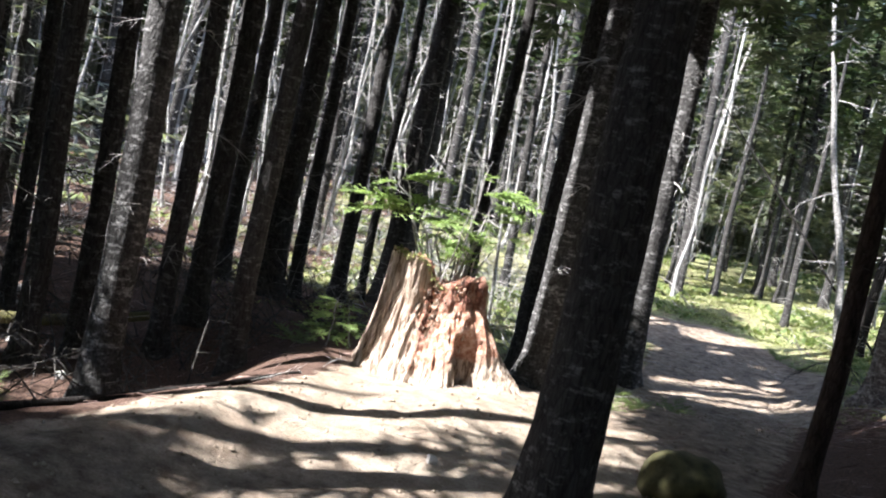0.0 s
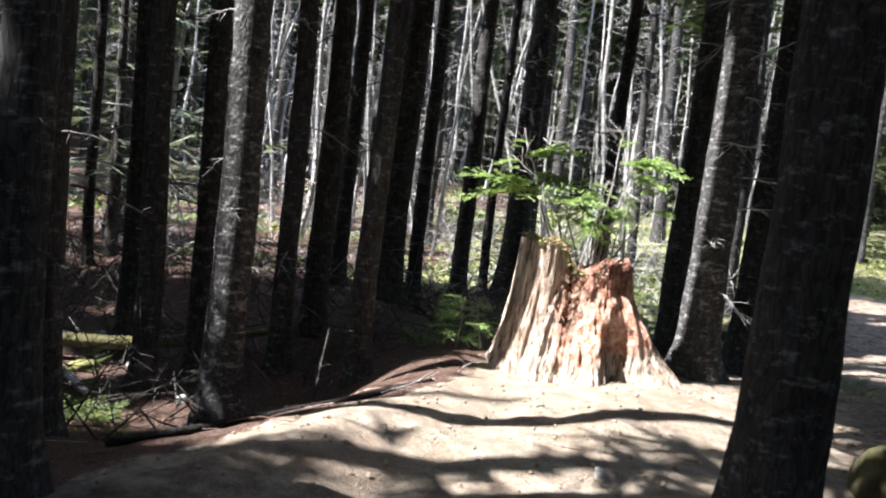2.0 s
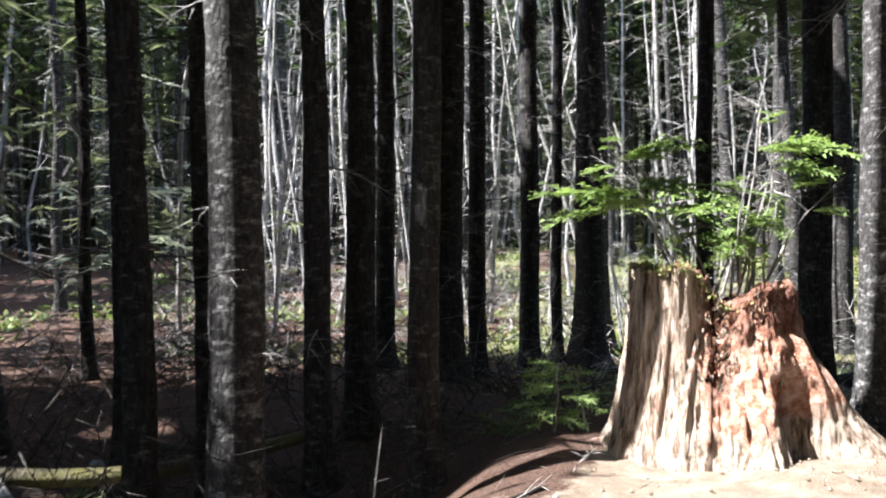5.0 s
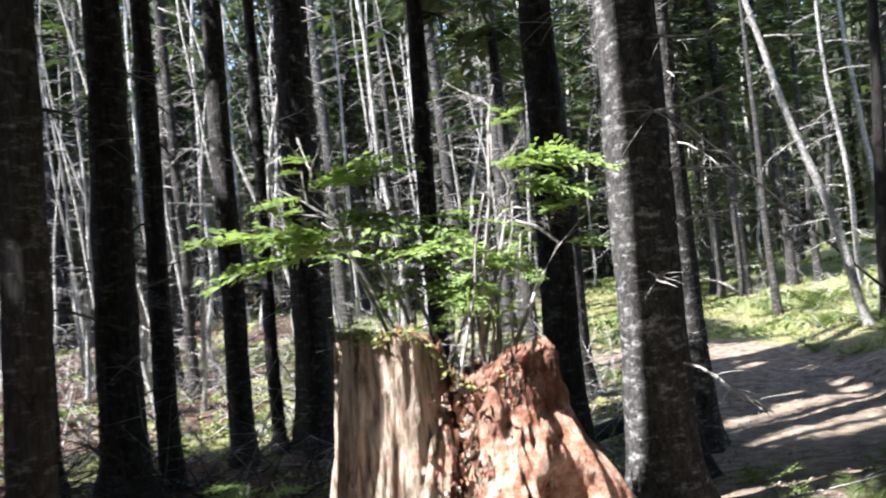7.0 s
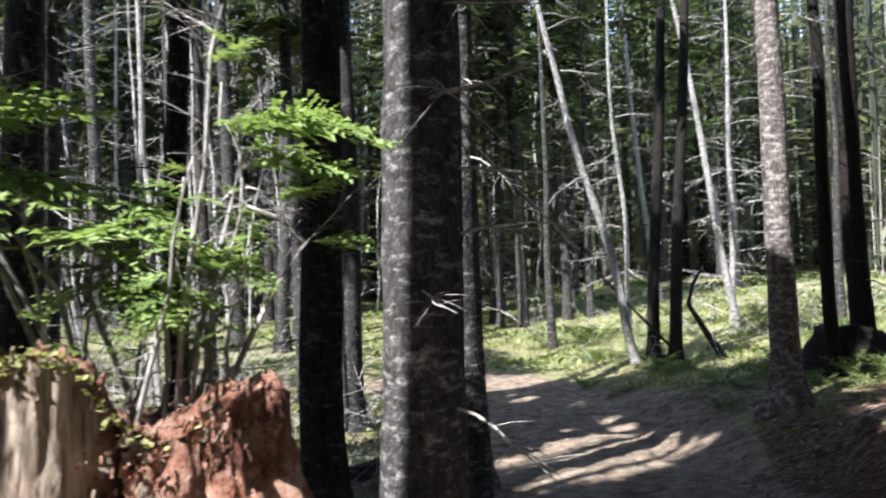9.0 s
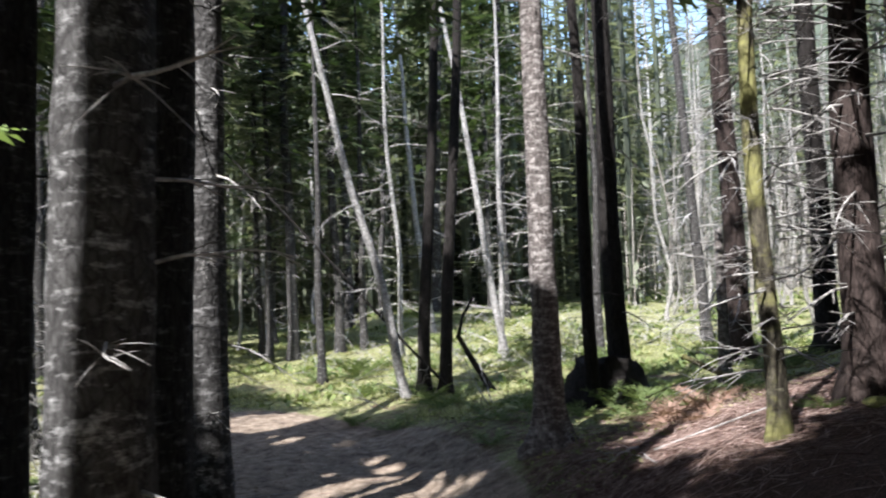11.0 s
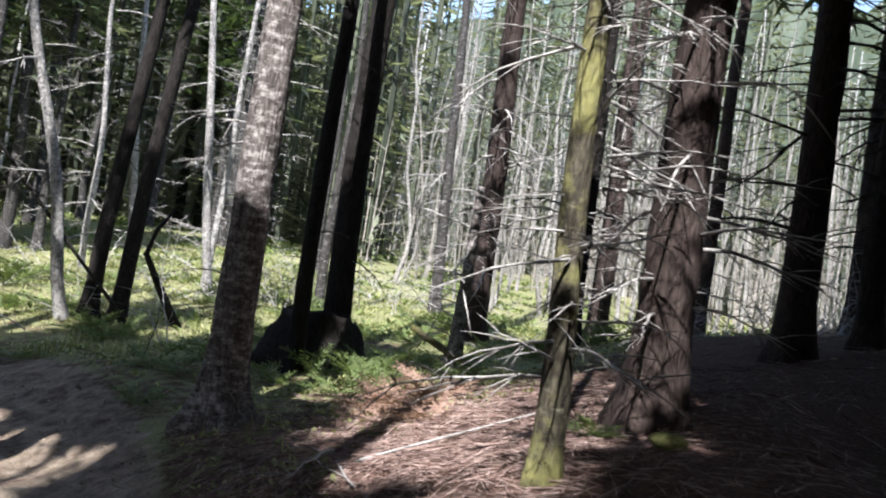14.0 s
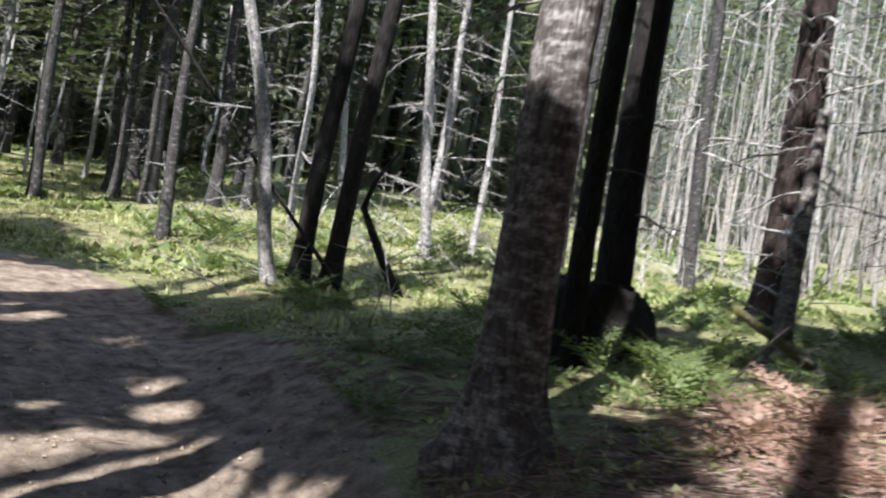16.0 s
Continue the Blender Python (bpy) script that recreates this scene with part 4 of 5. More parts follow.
for k in range(NB):
    a = 2 * math.pi * k / NB
    deg = math.degrees(a)
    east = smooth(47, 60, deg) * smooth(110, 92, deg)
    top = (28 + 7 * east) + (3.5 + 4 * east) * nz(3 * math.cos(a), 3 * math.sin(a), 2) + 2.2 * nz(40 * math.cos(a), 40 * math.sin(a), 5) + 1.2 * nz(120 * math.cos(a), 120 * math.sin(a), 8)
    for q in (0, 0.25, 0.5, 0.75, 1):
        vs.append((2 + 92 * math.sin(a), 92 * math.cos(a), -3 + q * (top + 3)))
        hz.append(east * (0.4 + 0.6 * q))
    k2 = (k + 1) % NB
    for q in range(4):
        fs.append((5 * k + q, 5 * k2 + q, 5 * k2 + q + 1, 5 * k + q + 1))
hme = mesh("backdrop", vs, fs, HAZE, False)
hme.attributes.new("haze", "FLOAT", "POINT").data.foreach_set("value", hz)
tagged(new("backdrop", hme), "wooded skyline with haze painted into its colour", "backdrop", kind="structure")


# ---- the stump ----
SX, SY = -0.40, -0.28


def lobe(a, at, width):
    d = (a - at + 180) % 360 - 180
    return math.exp(-(d / width) ** 2)


def rim(a):
    left = smooth(150, 178, a) * (0.55 * smooth(262, 248, a) + 0.45 * smooth(296, 255, a))
    right = smooth(284, 298, a) * smooth(356, 332, a)
    return 0.93 + 0.25 * left + 0.125 * right - 0.05 * lobe(a, 276, 12) + (1 - 0.6 * lobe(a, 312, 28)) * (0.045 * nz(a * 0.11, 2.0) + 0.04 * nz(a * 0.33, 5.0) + 0.03 * nz(a * 0.9, 7.0))


def foot(a):
    return 0.70 + 0.42 * lobe(a, 342, 20) + 0.22 * lobe(a, 288, 15) + 0.04 * lobe(a, 215, 22) + 0.08 * lobe(a, 160, 20) + 0.25 * lobe(a, 60, 25) + 0.2 * lobe(a, 110, 18) + 0.05 * lobe(a, 250, 12)


NA, NS, NI = 300, 84, 26
vs, fs, rot, darkness = [], [], [], []
zb = ground_z(SX, SY, False)
for k in range(NA):
    a = 360.0 * k / NA
    ca, sa = math.cos(radians(a)), math.sin(radians(a))
    ht = rim(a)
    front = lobe(a, 292, 48)
    for i in range(NS + 1):
        s = i / NS
        z = -0.25 + (ht + 0.25) * s
        sz = min(1.0, max(0.0, z) / ht)
        r = 0.50 + (foot(a) - 0.50) * (1 - sz) ** 2.1
        r -= 0.10 * lobe(a, 270, 26) * smooth(0.25, 0.9, sz) + 0.20 * lobe(a, 308, 10) * smooth(0.62, 0.35, sz) + 0.05 * lobe(a, 262, 7)
        r += 0.10 * lobe(a, 315, 26) * math.exp(-((sz - 0.45) / 0.25) ** 2)
        red_at = lobe(a, 300, 34) * smooth(0.12, 0.35, sz)
        r += 0.045 * nz(a * 0.13, z * 0.6, 1.0) + (1 - 0.85 * red_at) * (0.026 * nz(a * 0.42, z * 0.9, 4.0) + 0.012 * nz(a * 1.1, z * 1.6, 6.0)) + front * (0.03 * nz(ca * 8, sa * 8, z * 8) + 0.018 * nz(ca * 21, sa * 21, z * 17))
        r -= 0.07 * lobe(a, 266, 13) * smooth(0.2, 0.6, sz) + 0.05 * lobe(a, 250, 5) * smooth(0.3, 0.8, sz)
        cell = noise.voronoi(Vector((ca * r * 7, sa * r * 7, z * 5)))[0]
        r += red_at * (0.035 + 0.05 * smooth(0.6, 0.8, sz)) * (min(0.6, cell[1] - cell[0]) - 0.25)
        r += (1 - red_at) * 0.042 * (abs(nz(a * 0.28, z * 0.5, 12.0)) * 2 - 0.5) * smooth(0, 0.15, sz)
        r -= 0.22 * max(0, nz(a * 0.16, z * 2.2, 31.0) - 0.34) * smooth(0.1, 0.3, sz) + 0.12 * max(0, nz(a * 0.5, z * 5.0, 37.0) - 0.3)
        vs.append((r * ca, r * sa, z))
        # deeper red on the knob and in the notch; shade painted low in front
        darkness.append(min(1, lobe(a, 310, 32) * smooth(0.70, 0.84, sz) + 0.95 * lobe(a, 264, 9) * smooth(0.25, 0.5, sz) + 0.5 * lobe(a, 300, 30) * smooth(0.42, 0.2, sz)))
        rot.append(min(1, 1.15 * lobe(a, 296, 36) * smooth(0.12, 0.45, sz) + 0.9 * lobe(a, 322, 20) * smooth(0.2, 0.7, sz) + 0.45 * lobe(a, 262, 14)))
    for i in range(1, NI + 1):
        q = i / NI
        r = 0.50 * (1 - q) * (1 - 0.18 * q) - 0.10 * lobe(a, 270, 26) * (1 - q)
        r = max(r, 0.0)
        z = ht - (ht - 0.89) * smooth(0.08, 0.8, q) + 0.07 * nz(r * ca * 8, r * sa * 8, 3.0) * (1 - q * 0.5)
        vs.append((r * ca, r * sa, z))
        rot.append(0.9)
        darkness.append(0.55)
ring = NS + 1 + NI
for k in range(NA):
    k2 = (k + 1) % NA
    for i in range(ring - 1):
        fs.append((k * ring + i, k2 * ring + i, k2 * ring + i + 1, k * ring + i + 1))
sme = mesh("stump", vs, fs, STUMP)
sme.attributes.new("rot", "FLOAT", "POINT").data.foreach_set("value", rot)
sme.attributes.new("darkness", "FLOAT", "POINT").data.foreach_set("value", darkness)
stump = tagged(new("tree_stump", sme), "old rotten tree stump with red crumbling heartwood, on bare dirt", "tree stump")
stump.matrix_basis = Matrix.Translation((SX, SY, zb))


def splinter(rng, length, w):
    """A jagged shard of rotten wood standing on its base."""
    v2, f2 = [], []
    for i, (t, q) in enumerate(((0, 1), (0.45, 0.85), (0.8, 0.5), (1.0, 0.12))):
        for k in range(4):
            a = 1.571 * k + 0.4 * i
            v2.append(Vector((w * q * math.cos(a) * rng.uniform(0.7, 1.3) + 0.05 * length * t * rng.uniform(-1, 1), 0.5 * w * q * math.sin(a), length * t)))
    for i in range(3):
        for k in range(4):
            f2.append((4 * i + k, 4 * i + (k + 1) % 4, 4 * i + 4 + (k + 1) % 4, 4 * i + 4 + k))
    f2 += [(3, 2, 1, 0), (12, 13, 14, 15)]
    me = mesh("splinter", v2, f2, STUMP, False)
    me.attributes.new("rot", "FLOAT", "POINT").data.foreach_set("value", [rng.choice((0.25, 0.6, 0.9))] * len(v2))
    return me


rng = random.Random(61)
SHARDS = [splinter(rng, 0.2, rng.uniform(0.02, 0.05)) for _ in range(8)]
for n in range(120):
    a = rng.uniform(150, 390)
    q = rng.uniform(0.0, 0.55) if n % 3 else rng.uniform(0, 0.12)
    ht = rim(a % 360 if a % 360 > 20 else a % 360 + 360)
    r = 0.50 * (1 - q) * (1 - 0.18 * q) - 0.10 * lobe(a, 270, 26) * (1 - q) - 0.02
    z = ht - (ht - 0.89) * smooth(0.08, 0.8, q) - 0.06
    sc = rng.uniform(0.2, 0.6) * (0.6 if 282 < a < 365 else 1.0)
    part("splinter", rng.choice(SHARDS), stump, m=Matrix.Translation((r * math.cos(radians(a)), r * math.sin(radians(a)), z)) @ Matrix.Rotation(rng.random() * 6.28, 4, "Z") @ Matrix.Rotation(rng.uniform(-0.5, 0.5), 4, "X") @ Matrix.Scale(sc, 4))
for n in range(26):
    a, sz = rng.gauss(300, 22), rng.uniform(0.3, 0.95)
    z = rim(a % 360) * sz
    r = 0.47 + (foot(a) - 0.50) * (1 - sz) ** 2.1 - 0.10 * lobe(a, 270, 26) * smooth(0.25, 0.9, sz)
    part("splinter", rng.choice(SHARDS), stump, m=Matrix.Translation((r * math.cos(radians(a)), r * math.sin(radians(a)), z)) @ Matrix.Rotation(radians(a + 90), 4, "Z") @ Matrix.Rotation(rng.uniform(-0.3, 0.15), 4, "X") @ Matrix.Rotation(rng.uniform(-0.3, 0.3), 4, "Y") @ Matrix.Scale(rng.uniform(0.15, 0.4), 4))
v2, f2 = [], []
for n in range(900):
    a, q = rng.gauss(205, 32), abs(rng.gauss(0.1, 0.12))
    ht = rim(a % 360)
    r = 0.51 * (1 - q)
    c = Vector((r * math.cos(radians(a)), r * math.sin(radians(a)), ht - (ht - 0.89) * smooth(0.08, 0.8, q) + rng.uniform(-0.03, 0.02)))
    b, ln = rng.random() * 6.28, rng.uniform(0.012, 0.035)
    d = Vector((math.cos(b), math.sin(b), rng.uniform(0.1, 1.2))).normalized() * ln
    w = Vector((-math.sin(b), math.cos(b), 0)) * ln * 0.35
    i = len(v2)
    v2 += [c, c + d * 0.5 + w, c + d, c + d * 0.5 - w]
    f2.append((i, i + 1, i + 2, i + 3))
c2, g2 = [], []
for n in range(1500):
    a, sz = rng.gauss(288, 14), rng.uniform(0.45, 1.0)
    if n % 3 == 0:
        a, sz = rng.gauss(312, 16), rng.uniform(0.78, 1.0)
    r = 0.485 + (foot(a) - 0.50) * (1 - sz) ** 2.1 - 0.10 * lobe(a, 270, 26) * smooth(0.25, 0.9, sz) - 0.05 * lobe(a, 266, 13)
    z, w = rim(a % 360) * sz, 0.004 + 0.013 * rng.random() ** 2
    out = Vector((math.cos(radians(a)), math.sin(radians(a)), 0))
    c, side = out * r + Vector((0, 0, z)), Vector((-out.y, out.x, 0))
    i = len(c2)
    for du, dz in ((-1, -0.8), (0.9, -1.0), (1.0, 1.1), (-0.7, 0.9)):
        c2.append(c + side * du * w * rng.uniform(0.5, 1.2) + Vector((0, 0, dz * w * rng.uniform(0.8, 3.0))) + out * rng.uniform(-0.008, 0.016))
    c2.append(c - out * 0.03)
    g2 += [(i, i + 1, i + 2, i + 3), (i + 1, i, i + 4), (i + 2, i + 1, i + 4), (i + 3, i + 2, i + 4), (i, i + 3, i + 4)]
cme = mesh("rotten_crumb_cover", c2, g2, STUMP, False)
cme.attributes.new("rot", "FLOAT", "POINT").data.foreach_set("value", [0.1 if (k // 5) % 3 == 1 else 1.0 for k in range(len(c2))])
cme.attributes.new("darkness", "FLOAT", "POINT").data.foreach_set("value", [0.3 * ((k // 5) % 3 == 0) for k in range(len(c2))])
part("rotten_crumb_cover", cme, stump, "crumbling red chips of rotten wood", "stuff")
part("moss_cap", mesh("moss_cap", v2, f2, MOSSY, False), stump, "green moss on the broken rim", "stuff")


# ---- saplings growing on the stump ----
def frond_mesh(seed, n=15, material=None, width=0.42, name="frond"):
    """A flat spray, one unit long along +x: a rib with paired side shoots of three leaflets each, all joined."""
    rng, vs, fs = random.Random(seed), [], []
    for i in range(n + 1):
        t = i / n
        vs.append(Vector((t, 0.06 * math.sin(3 * t + seed), -0.2 * t * t)))
    for i in range(n):
        t = i / n
        for sgn in (-1, 1):
            if i == 0 or rng.random() < 0.08:
                continue
            ln = (width * math.sin(math.pi * min(1, 0.12 + t * 0.85)) + 0.05) * rng.uniform(0.65, 1.2)
            d = Vector((rng.uniform(0.45, 0.85), sgn * 0.8, rng.uniform(-0.3, 0.2))).normalized()
            base, prev = vs[i], i
            for q in range(3):
                wv = Vector((-d.y, d.x, rng.uniform(-0.8, 0.8))).normalized() * ln * 0.115 * (1 - 0.2 * q)
                p = base + d * ln * q / 3
                k = len(vs)
                vs += [p + d * ln * 0.17 + wv, p + d * ln * 0.36 + Vector((0, 0, -0.05 * ln * q)), p + d * ln * 0.17 - wv]
                fs.append((prev, k, k + 1, k + 2))
                prev = k + 1
        if i:
            k = len(vs)
            vs.append(vs[i] + Vector((0, 0, 0.012)))
            fs.append((i, i + 1, k))
    return mesh(name, vs, fs, material or FROND, False)


FRONDS = [frond_mesh(500 + k) for k in range(6)]
FERNS = {"green": [frond_mesh(520 + k, 17, FERN, 0.3, "leaf") for k in range(4)], "rust": [frond_mesh(530 + k, 15, RUST, 0.3, "leaf") for k in range(3)]}


def sapling(x, y, z, h, lean, fronds, reach, lo=0.35, label="young hemlock sapling with flat green sprays, rooted on the stump", bare=0, seed=1):
    rng = random.Random(seed)
    t = empty("hemlock_sapling", Matrix.Translation((x, y, z)), label, "sapling", "saplings on the stump")
    pts = [Vector((lean[0] * f * h + 0.04 * nz(f * 3, seed), lean[1] * f * h + 0.04 * nz(f * 3, seed, 4), f * h)) for f in [i / 7 for i in range(8)]]
    v2, f2 = [], []
    tube(v2, f2, pts, [0.011 * (1 - 0.75 * i / 7) for i in range(8)], 6)
    part("stem", mesh("stem", v2, f2, TWIG), t)
    for i in range(fronds + bare):
        f = lo + (1 - lo) * (i + 0.5) / (fronds + bare)
        p = pts[0].lerp(pts[-1], f)
        i0 = min(6, int(f * 7))
        p = pts[i0].lerp(pts[i0 + 1], f * 7 - i0)
        a = reach[0] + rng.uniform(-reach[1], reach[1])
        s = reach[2] * rng.uniform(0.65, 1.15) * (1.1 - 0.4 * f)
        m = Matrix.Translation(p) @ Matrix.Rotation(radians(a), 4, "Z") @ Matrix.Rotation(rng.uniform(-0.3, 0.15), 4, "Y") @ Matrix.Rotation(rng.uniform(-0.45, 0.45), 4, "X") @ Matrix.Diagonal((s, s, s, 1))
        if i < bare:
            part("twig", rng.choice(BRANCHES["pale"]), t, m=m)
        else:
            part("frond", rng.choice(FRONDS), t, m=m)
    return t


def shelf_sapling(root, shelves, label="young hemlock sapling with flat green sprays, rooted on the stump", seed=1, bare=4):
    """A thin stem from root through the shelves; each shelf is (start, tip, sprays), a flat fan of fronds."""
    rng = random.Random(seed)
    root = Vector(root)
    root.x = 0.93 * root.x + 0.02
    shelves = [((0.93 * a[0] + 0.02, a[1], 0.865 * a[2]), (0.93 * b[0] + 0.02, b[1], 0.865 * b[2]), n) for a, b, n in shelves]
    t = empty("hemlock_sapling", Matrix.Translation(root), label, "sapling", "saplings on the stump")
    order = sorted(shelves, key=lambda q: q[0][2])
    path = [Vector((0, 0, -0.05))]
    for start, tip, n in order:
        end, was = Vector(start) - root, path[-1]
        for f in (0.35, 0.7, 1.0):
            path.append(was.lerp(end, f) + Vector((rng.uniform(-0.02, 0.02), rng.uniform(-0.02, 0.02), 0.05 * math.sin(3.14 * f))))
    path.append(path[-1] + Vector((rng.uniform(-0.05, 0.05), rng.uniform(-0.05, 0.05), 0.16)))
    v2, f2 = [], []
    tube(v2, f2, path, [0.012 * (1 - 0.8 * i / len(path)) for i in range(len(path))], 6)
    part("stem", mesh("stem", v2, f2, TWIG), t)
    for start, tip, n in order:
        p, d = Vector(start) - root, Vector(tip) - Vector(start)
        az, el, ln = math.atan2(d.y, d.x), math.asin(max(-0.9, min(0.9, d.z / d.length))), d.length
        for k in range(n):
            s = ln * rng.uniform(0.55, 1.12)
            turn = rng.uniform(-1, 1) ** 3 * 1.5
            s *= 1 - 0.3 * abs(turn)
            m = Matrix.Translation(p + d * rng.uniform(-0.05, 0.35) * (k > 1) + Vector((0, 0, rng.uniform(-0.035, 0.035)))) @ Matrix.Rotation(az + turn, 4, "Z") @ Matrix.Rotation(-el + rng.uniform(-0.22, 0.12), 4, "Y") @ Matrix.Rotation(rng.uniform(-0.22, 0.22), 4, "X") @ Matrix.Diagonal((s, s * rng.uniform(0.8, 1.3), s, 1))
            part("frond", rng.choice(FRONDS), t, m=m)
    for k in range(bare):
        q = rng.uniform(0.25, 0.95) * (len(path) - 1)
        p = path[int(q)].lerp(path[int(q) + 1], q - int(q))
        s = rng.uniform(0.15, 0.4)
        part("twig", rng.choice(BRANCHES["pale"]), t, m=Matrix.Translation(p) @ Matrix.Rotation(rng.random() * 6.28, 4, "Z") @ Matrix.Rotation(rng.uniform(-1.0, 0.1), 4, "Y") @ Matrix.Diagonal((s, s * 0.6, s * 0.6, 1)))
    return t


sz0 = zb + 0.88
shelf_sapling((-0.66, -0.3, sz0), (((-0.92, -0.32, 1.90), (-1.58, -0.38, 1.90), 9), ((-1.12, -0.3, 2.13), (-1.36, -0.45, 2.12), 5)), seed=701)
shelf_sapling((-0.6, -0.24, sz0), (((-1.08, -0.28, 2.20), (-0.62, -0.36, 2.31), 8), ((-1.1, -0.26, 2.33), (-1.2, -0.4, 2.36), 4), ((-0.98, -0.3, 2.05), (-0.6, -0.5, 2.0), 6)), seed=702, bare=6)
shelf_sapling((-0.5, -0.36, sz0), (((-0.80, -0.33, 1.82), (-0.3, -0.45, 1.78), 8), ((-0.62, -0.3, 1.98), (-0.3, -0.4, 1.92), 7)), seed=703, bare=8)
shelf_sapling((-0.34, -0.3, sz0), (((-0.13, -0.36, 2.24), (0.31, -0.5, 2.28), 8), ((-0.06, -0.4, 2.12), (0.3, -0.55, 2.09), 6)), seed=704, bare=7)
shelf_sapling((-0.26, -0.36, sz0), (((0.03, -0.42, 1.97), (0.26, -0.5, 2.01), 5), ((0.16, -0.45, 1.78), (0.4, -0.55, 1.77), 4), ((-0.15, -0.34, 1.92), (0.05, -0.2, 1.86), 6)), seed=705, bare=7)
shelf_sapling((-0.42, -0.22, sz0), (((-0.3, -0.3, 1.72), (0.0, -0.4, 1.70), 9), ((-0.6, -0.3, 1.62), (-0.3, -0.5, 1.56), 9), ((-0.5, -0.2, 1.68), (-0.75, -0.1, 1.62), 6)), seed=706, bare=9)
shelf_sapling((-0.46, -0.4, sz0), (((-0.46, -0.42, 1.55), (-0.36, -0.62, 1.5), 5), ((-0.36, -0.36, 1.42), (-0.18, -0.5, 1.36), 4)), seed=707, bare=6)
shelf_sapling((-0.32, -0.44, sz0), (((-0.2, -0.7, 2.42), (-0.08, -0.9, 2.46), 3),), "tall bare hemlock stem with one small pale sprig", 708, 10)
rng = random.Random(91)
for n in range(11):
    x, y = -0.38 + rng.uniform(-0.24, 0.26), -0.42 + rng.uniform(-0.18, 0.22)
    sapling(x, y, zb + 0.86, rng.uniform(0.35, 0.95), (rng.uniform(-0.25, 0.25), rng.uniform(-0.2, 0.1)), rng.randint(3, 7), (250, 170, rng.uniform(0.1, 0.2)), 0.15, "slender green hemlock seedling rooted in the stump", 3, 740 + n)
sapling(-1.5, 0.25, ground_z(-1.5, 0.25, False), 0.55, (0.1, -0.2), 14, (250, 180, 0.35), 0.2, "small green hemlock seedling beside the stump", 0, 720)
sapling(-1.25, 0.4, ground_z(-1.25, 0.4, False), 0.5, (-0.2, -0.2), 12, (250, 180, 0.3), 0.2, "small green hemlock seedling beside the stump", 0, 721)


# ---- rocks, logs, undergrowth ----
def rock(x, y, size, seed, material=ROCK, sink=0.3, label="pale grey rock half sunk in the litter", name="rock"):
    bm = bmesh.new()
    bmesh.ops.create_icosphere(bm, subdivisions=3, radius=1)
    rng = random.Random(int(seed * 17 + 5))
    flats = [(Vector((rng.gauss(0, 1), rng.gauss(0, 1), rng.gauss(0, 0.8))).normalized(), rng.uniform(0.6, 0.82)) for _ in range(9)] if material is ROCK else []
    for v in bm.verts:
        d = 1 + 0.28 * nz(v.co.x * 1.3 + seed, v.co.y * 1.3, v.co.z * 1.3) + 0.08 * nz(v.co.x * 4, v.co.y * 4 + seed, v.co.z * 4)
        for n, far in flats:
            over = v.co.dot(n) - far
            if over > 0:
                v.co -= n * over
        v.co = Vector((v.co.x * size[0], v.co.y * size[1], v.co.z * size[2])) * d
    me = bpy.data.meshes.new(name)
    bm.to_mesh(me)
    bm.free()
    me.polygons.foreach_set("use_smooth", [True] * len(me.polygons))
    me.materials.append(material)
    ob = tagged(new(name, me), label, "rock", "loose rocks")
    ob.matrix_basis = pose(x, y, ground_z(x, y, False) + size[2] * (1 - 2 * sink), 0, 0, seed * 40)


rock(-5.7, 1.48, (0.19, 0.13, 0.12), 1)
rock(-5.5, 1.2, (0.1, 0.08, 0.07), 2)
rock(-3.84, -0.93, (0.08, 0.06, 0.065), 3)
rock(-4.8, -0.04, (0.1, 0.075, 0.06), 4)
rock(-5.6, 0.7, (0.12, 0.1, 0.08), 8)
rock(-5.19, -0.32, (0.17, 0.1, 0.06), 6, ROCK_GOLD, label="low rock under yellow-green moss")
rock(1.75, -2.55, (0.36, 0.32, 0.24), 5, ROCK_MOSS, 0.35, "dark rounded rock under brown moss")
rock(6.87, 0.67, (0.17, 0.11, 0.055), 9, ROCK_GOLD, 0.35, "low rock under bright yellow-green moss")
rock(-0.19, -3.18, (0.05, 0.045, 0.04), 7, sink=0.15, label="small pale stone on the dirt")


def log(a, b, r, material, label, seed, name="fallen_log"):
    pts = [Vector(a).lerp(Vector(b), i / 8) + Vector((0.04 * nz(i, seed), 0.04 * nz(i, seed, 3), 0.03 * nz(i, seed, 6))) for i in range(9)]
    for p in pts:
        p.z += ground_z(p.x, p.y, False) + r * 0.7
    v2, f2 = [], []
    tube(v2, f2, pts, [r * (1 - 0.35 * i / 8) * (1 + 0.1 * nz(i * 1.7, seed)) for i in range(9)], 10)
    tagged(new(name, mesh(name, v2, f2, material)), label, "log", "fallen wood")


log((-3.0, -3.7, 0), (-1.45, -1.55, 0.0), 0.032, BARK_SHADED, "thin fallen stem along the edge of the bare dirt", 1)
log((-6.5, -0.6, 0.1), (-3.6, 0.6, 0.25), 0.09, BARK_MOSS, "mossy fallen log among rocks", 2)
log((-6.8, 0.4, 0.3), (-4.5, -1.4, 0.1), 0.05, TWIG, "bleached fallen branch among rocks", 3)
log((1.6, 4.8, 0.1), (3.2, 5.6, 0.25), 0.10, BARK, "fallen log beside the trail", 4)
log((10.55, 4.5, 0.0), (9.85, 4.9, 0.5), 0.055, BARK_MOSS, "mossy broken log propped in the grass", 5)
log((6.0, 2.25, 0.02), (7.4, 1.75, 0.06), 0.009, TWIG, "bleached stick on the litter", 6)


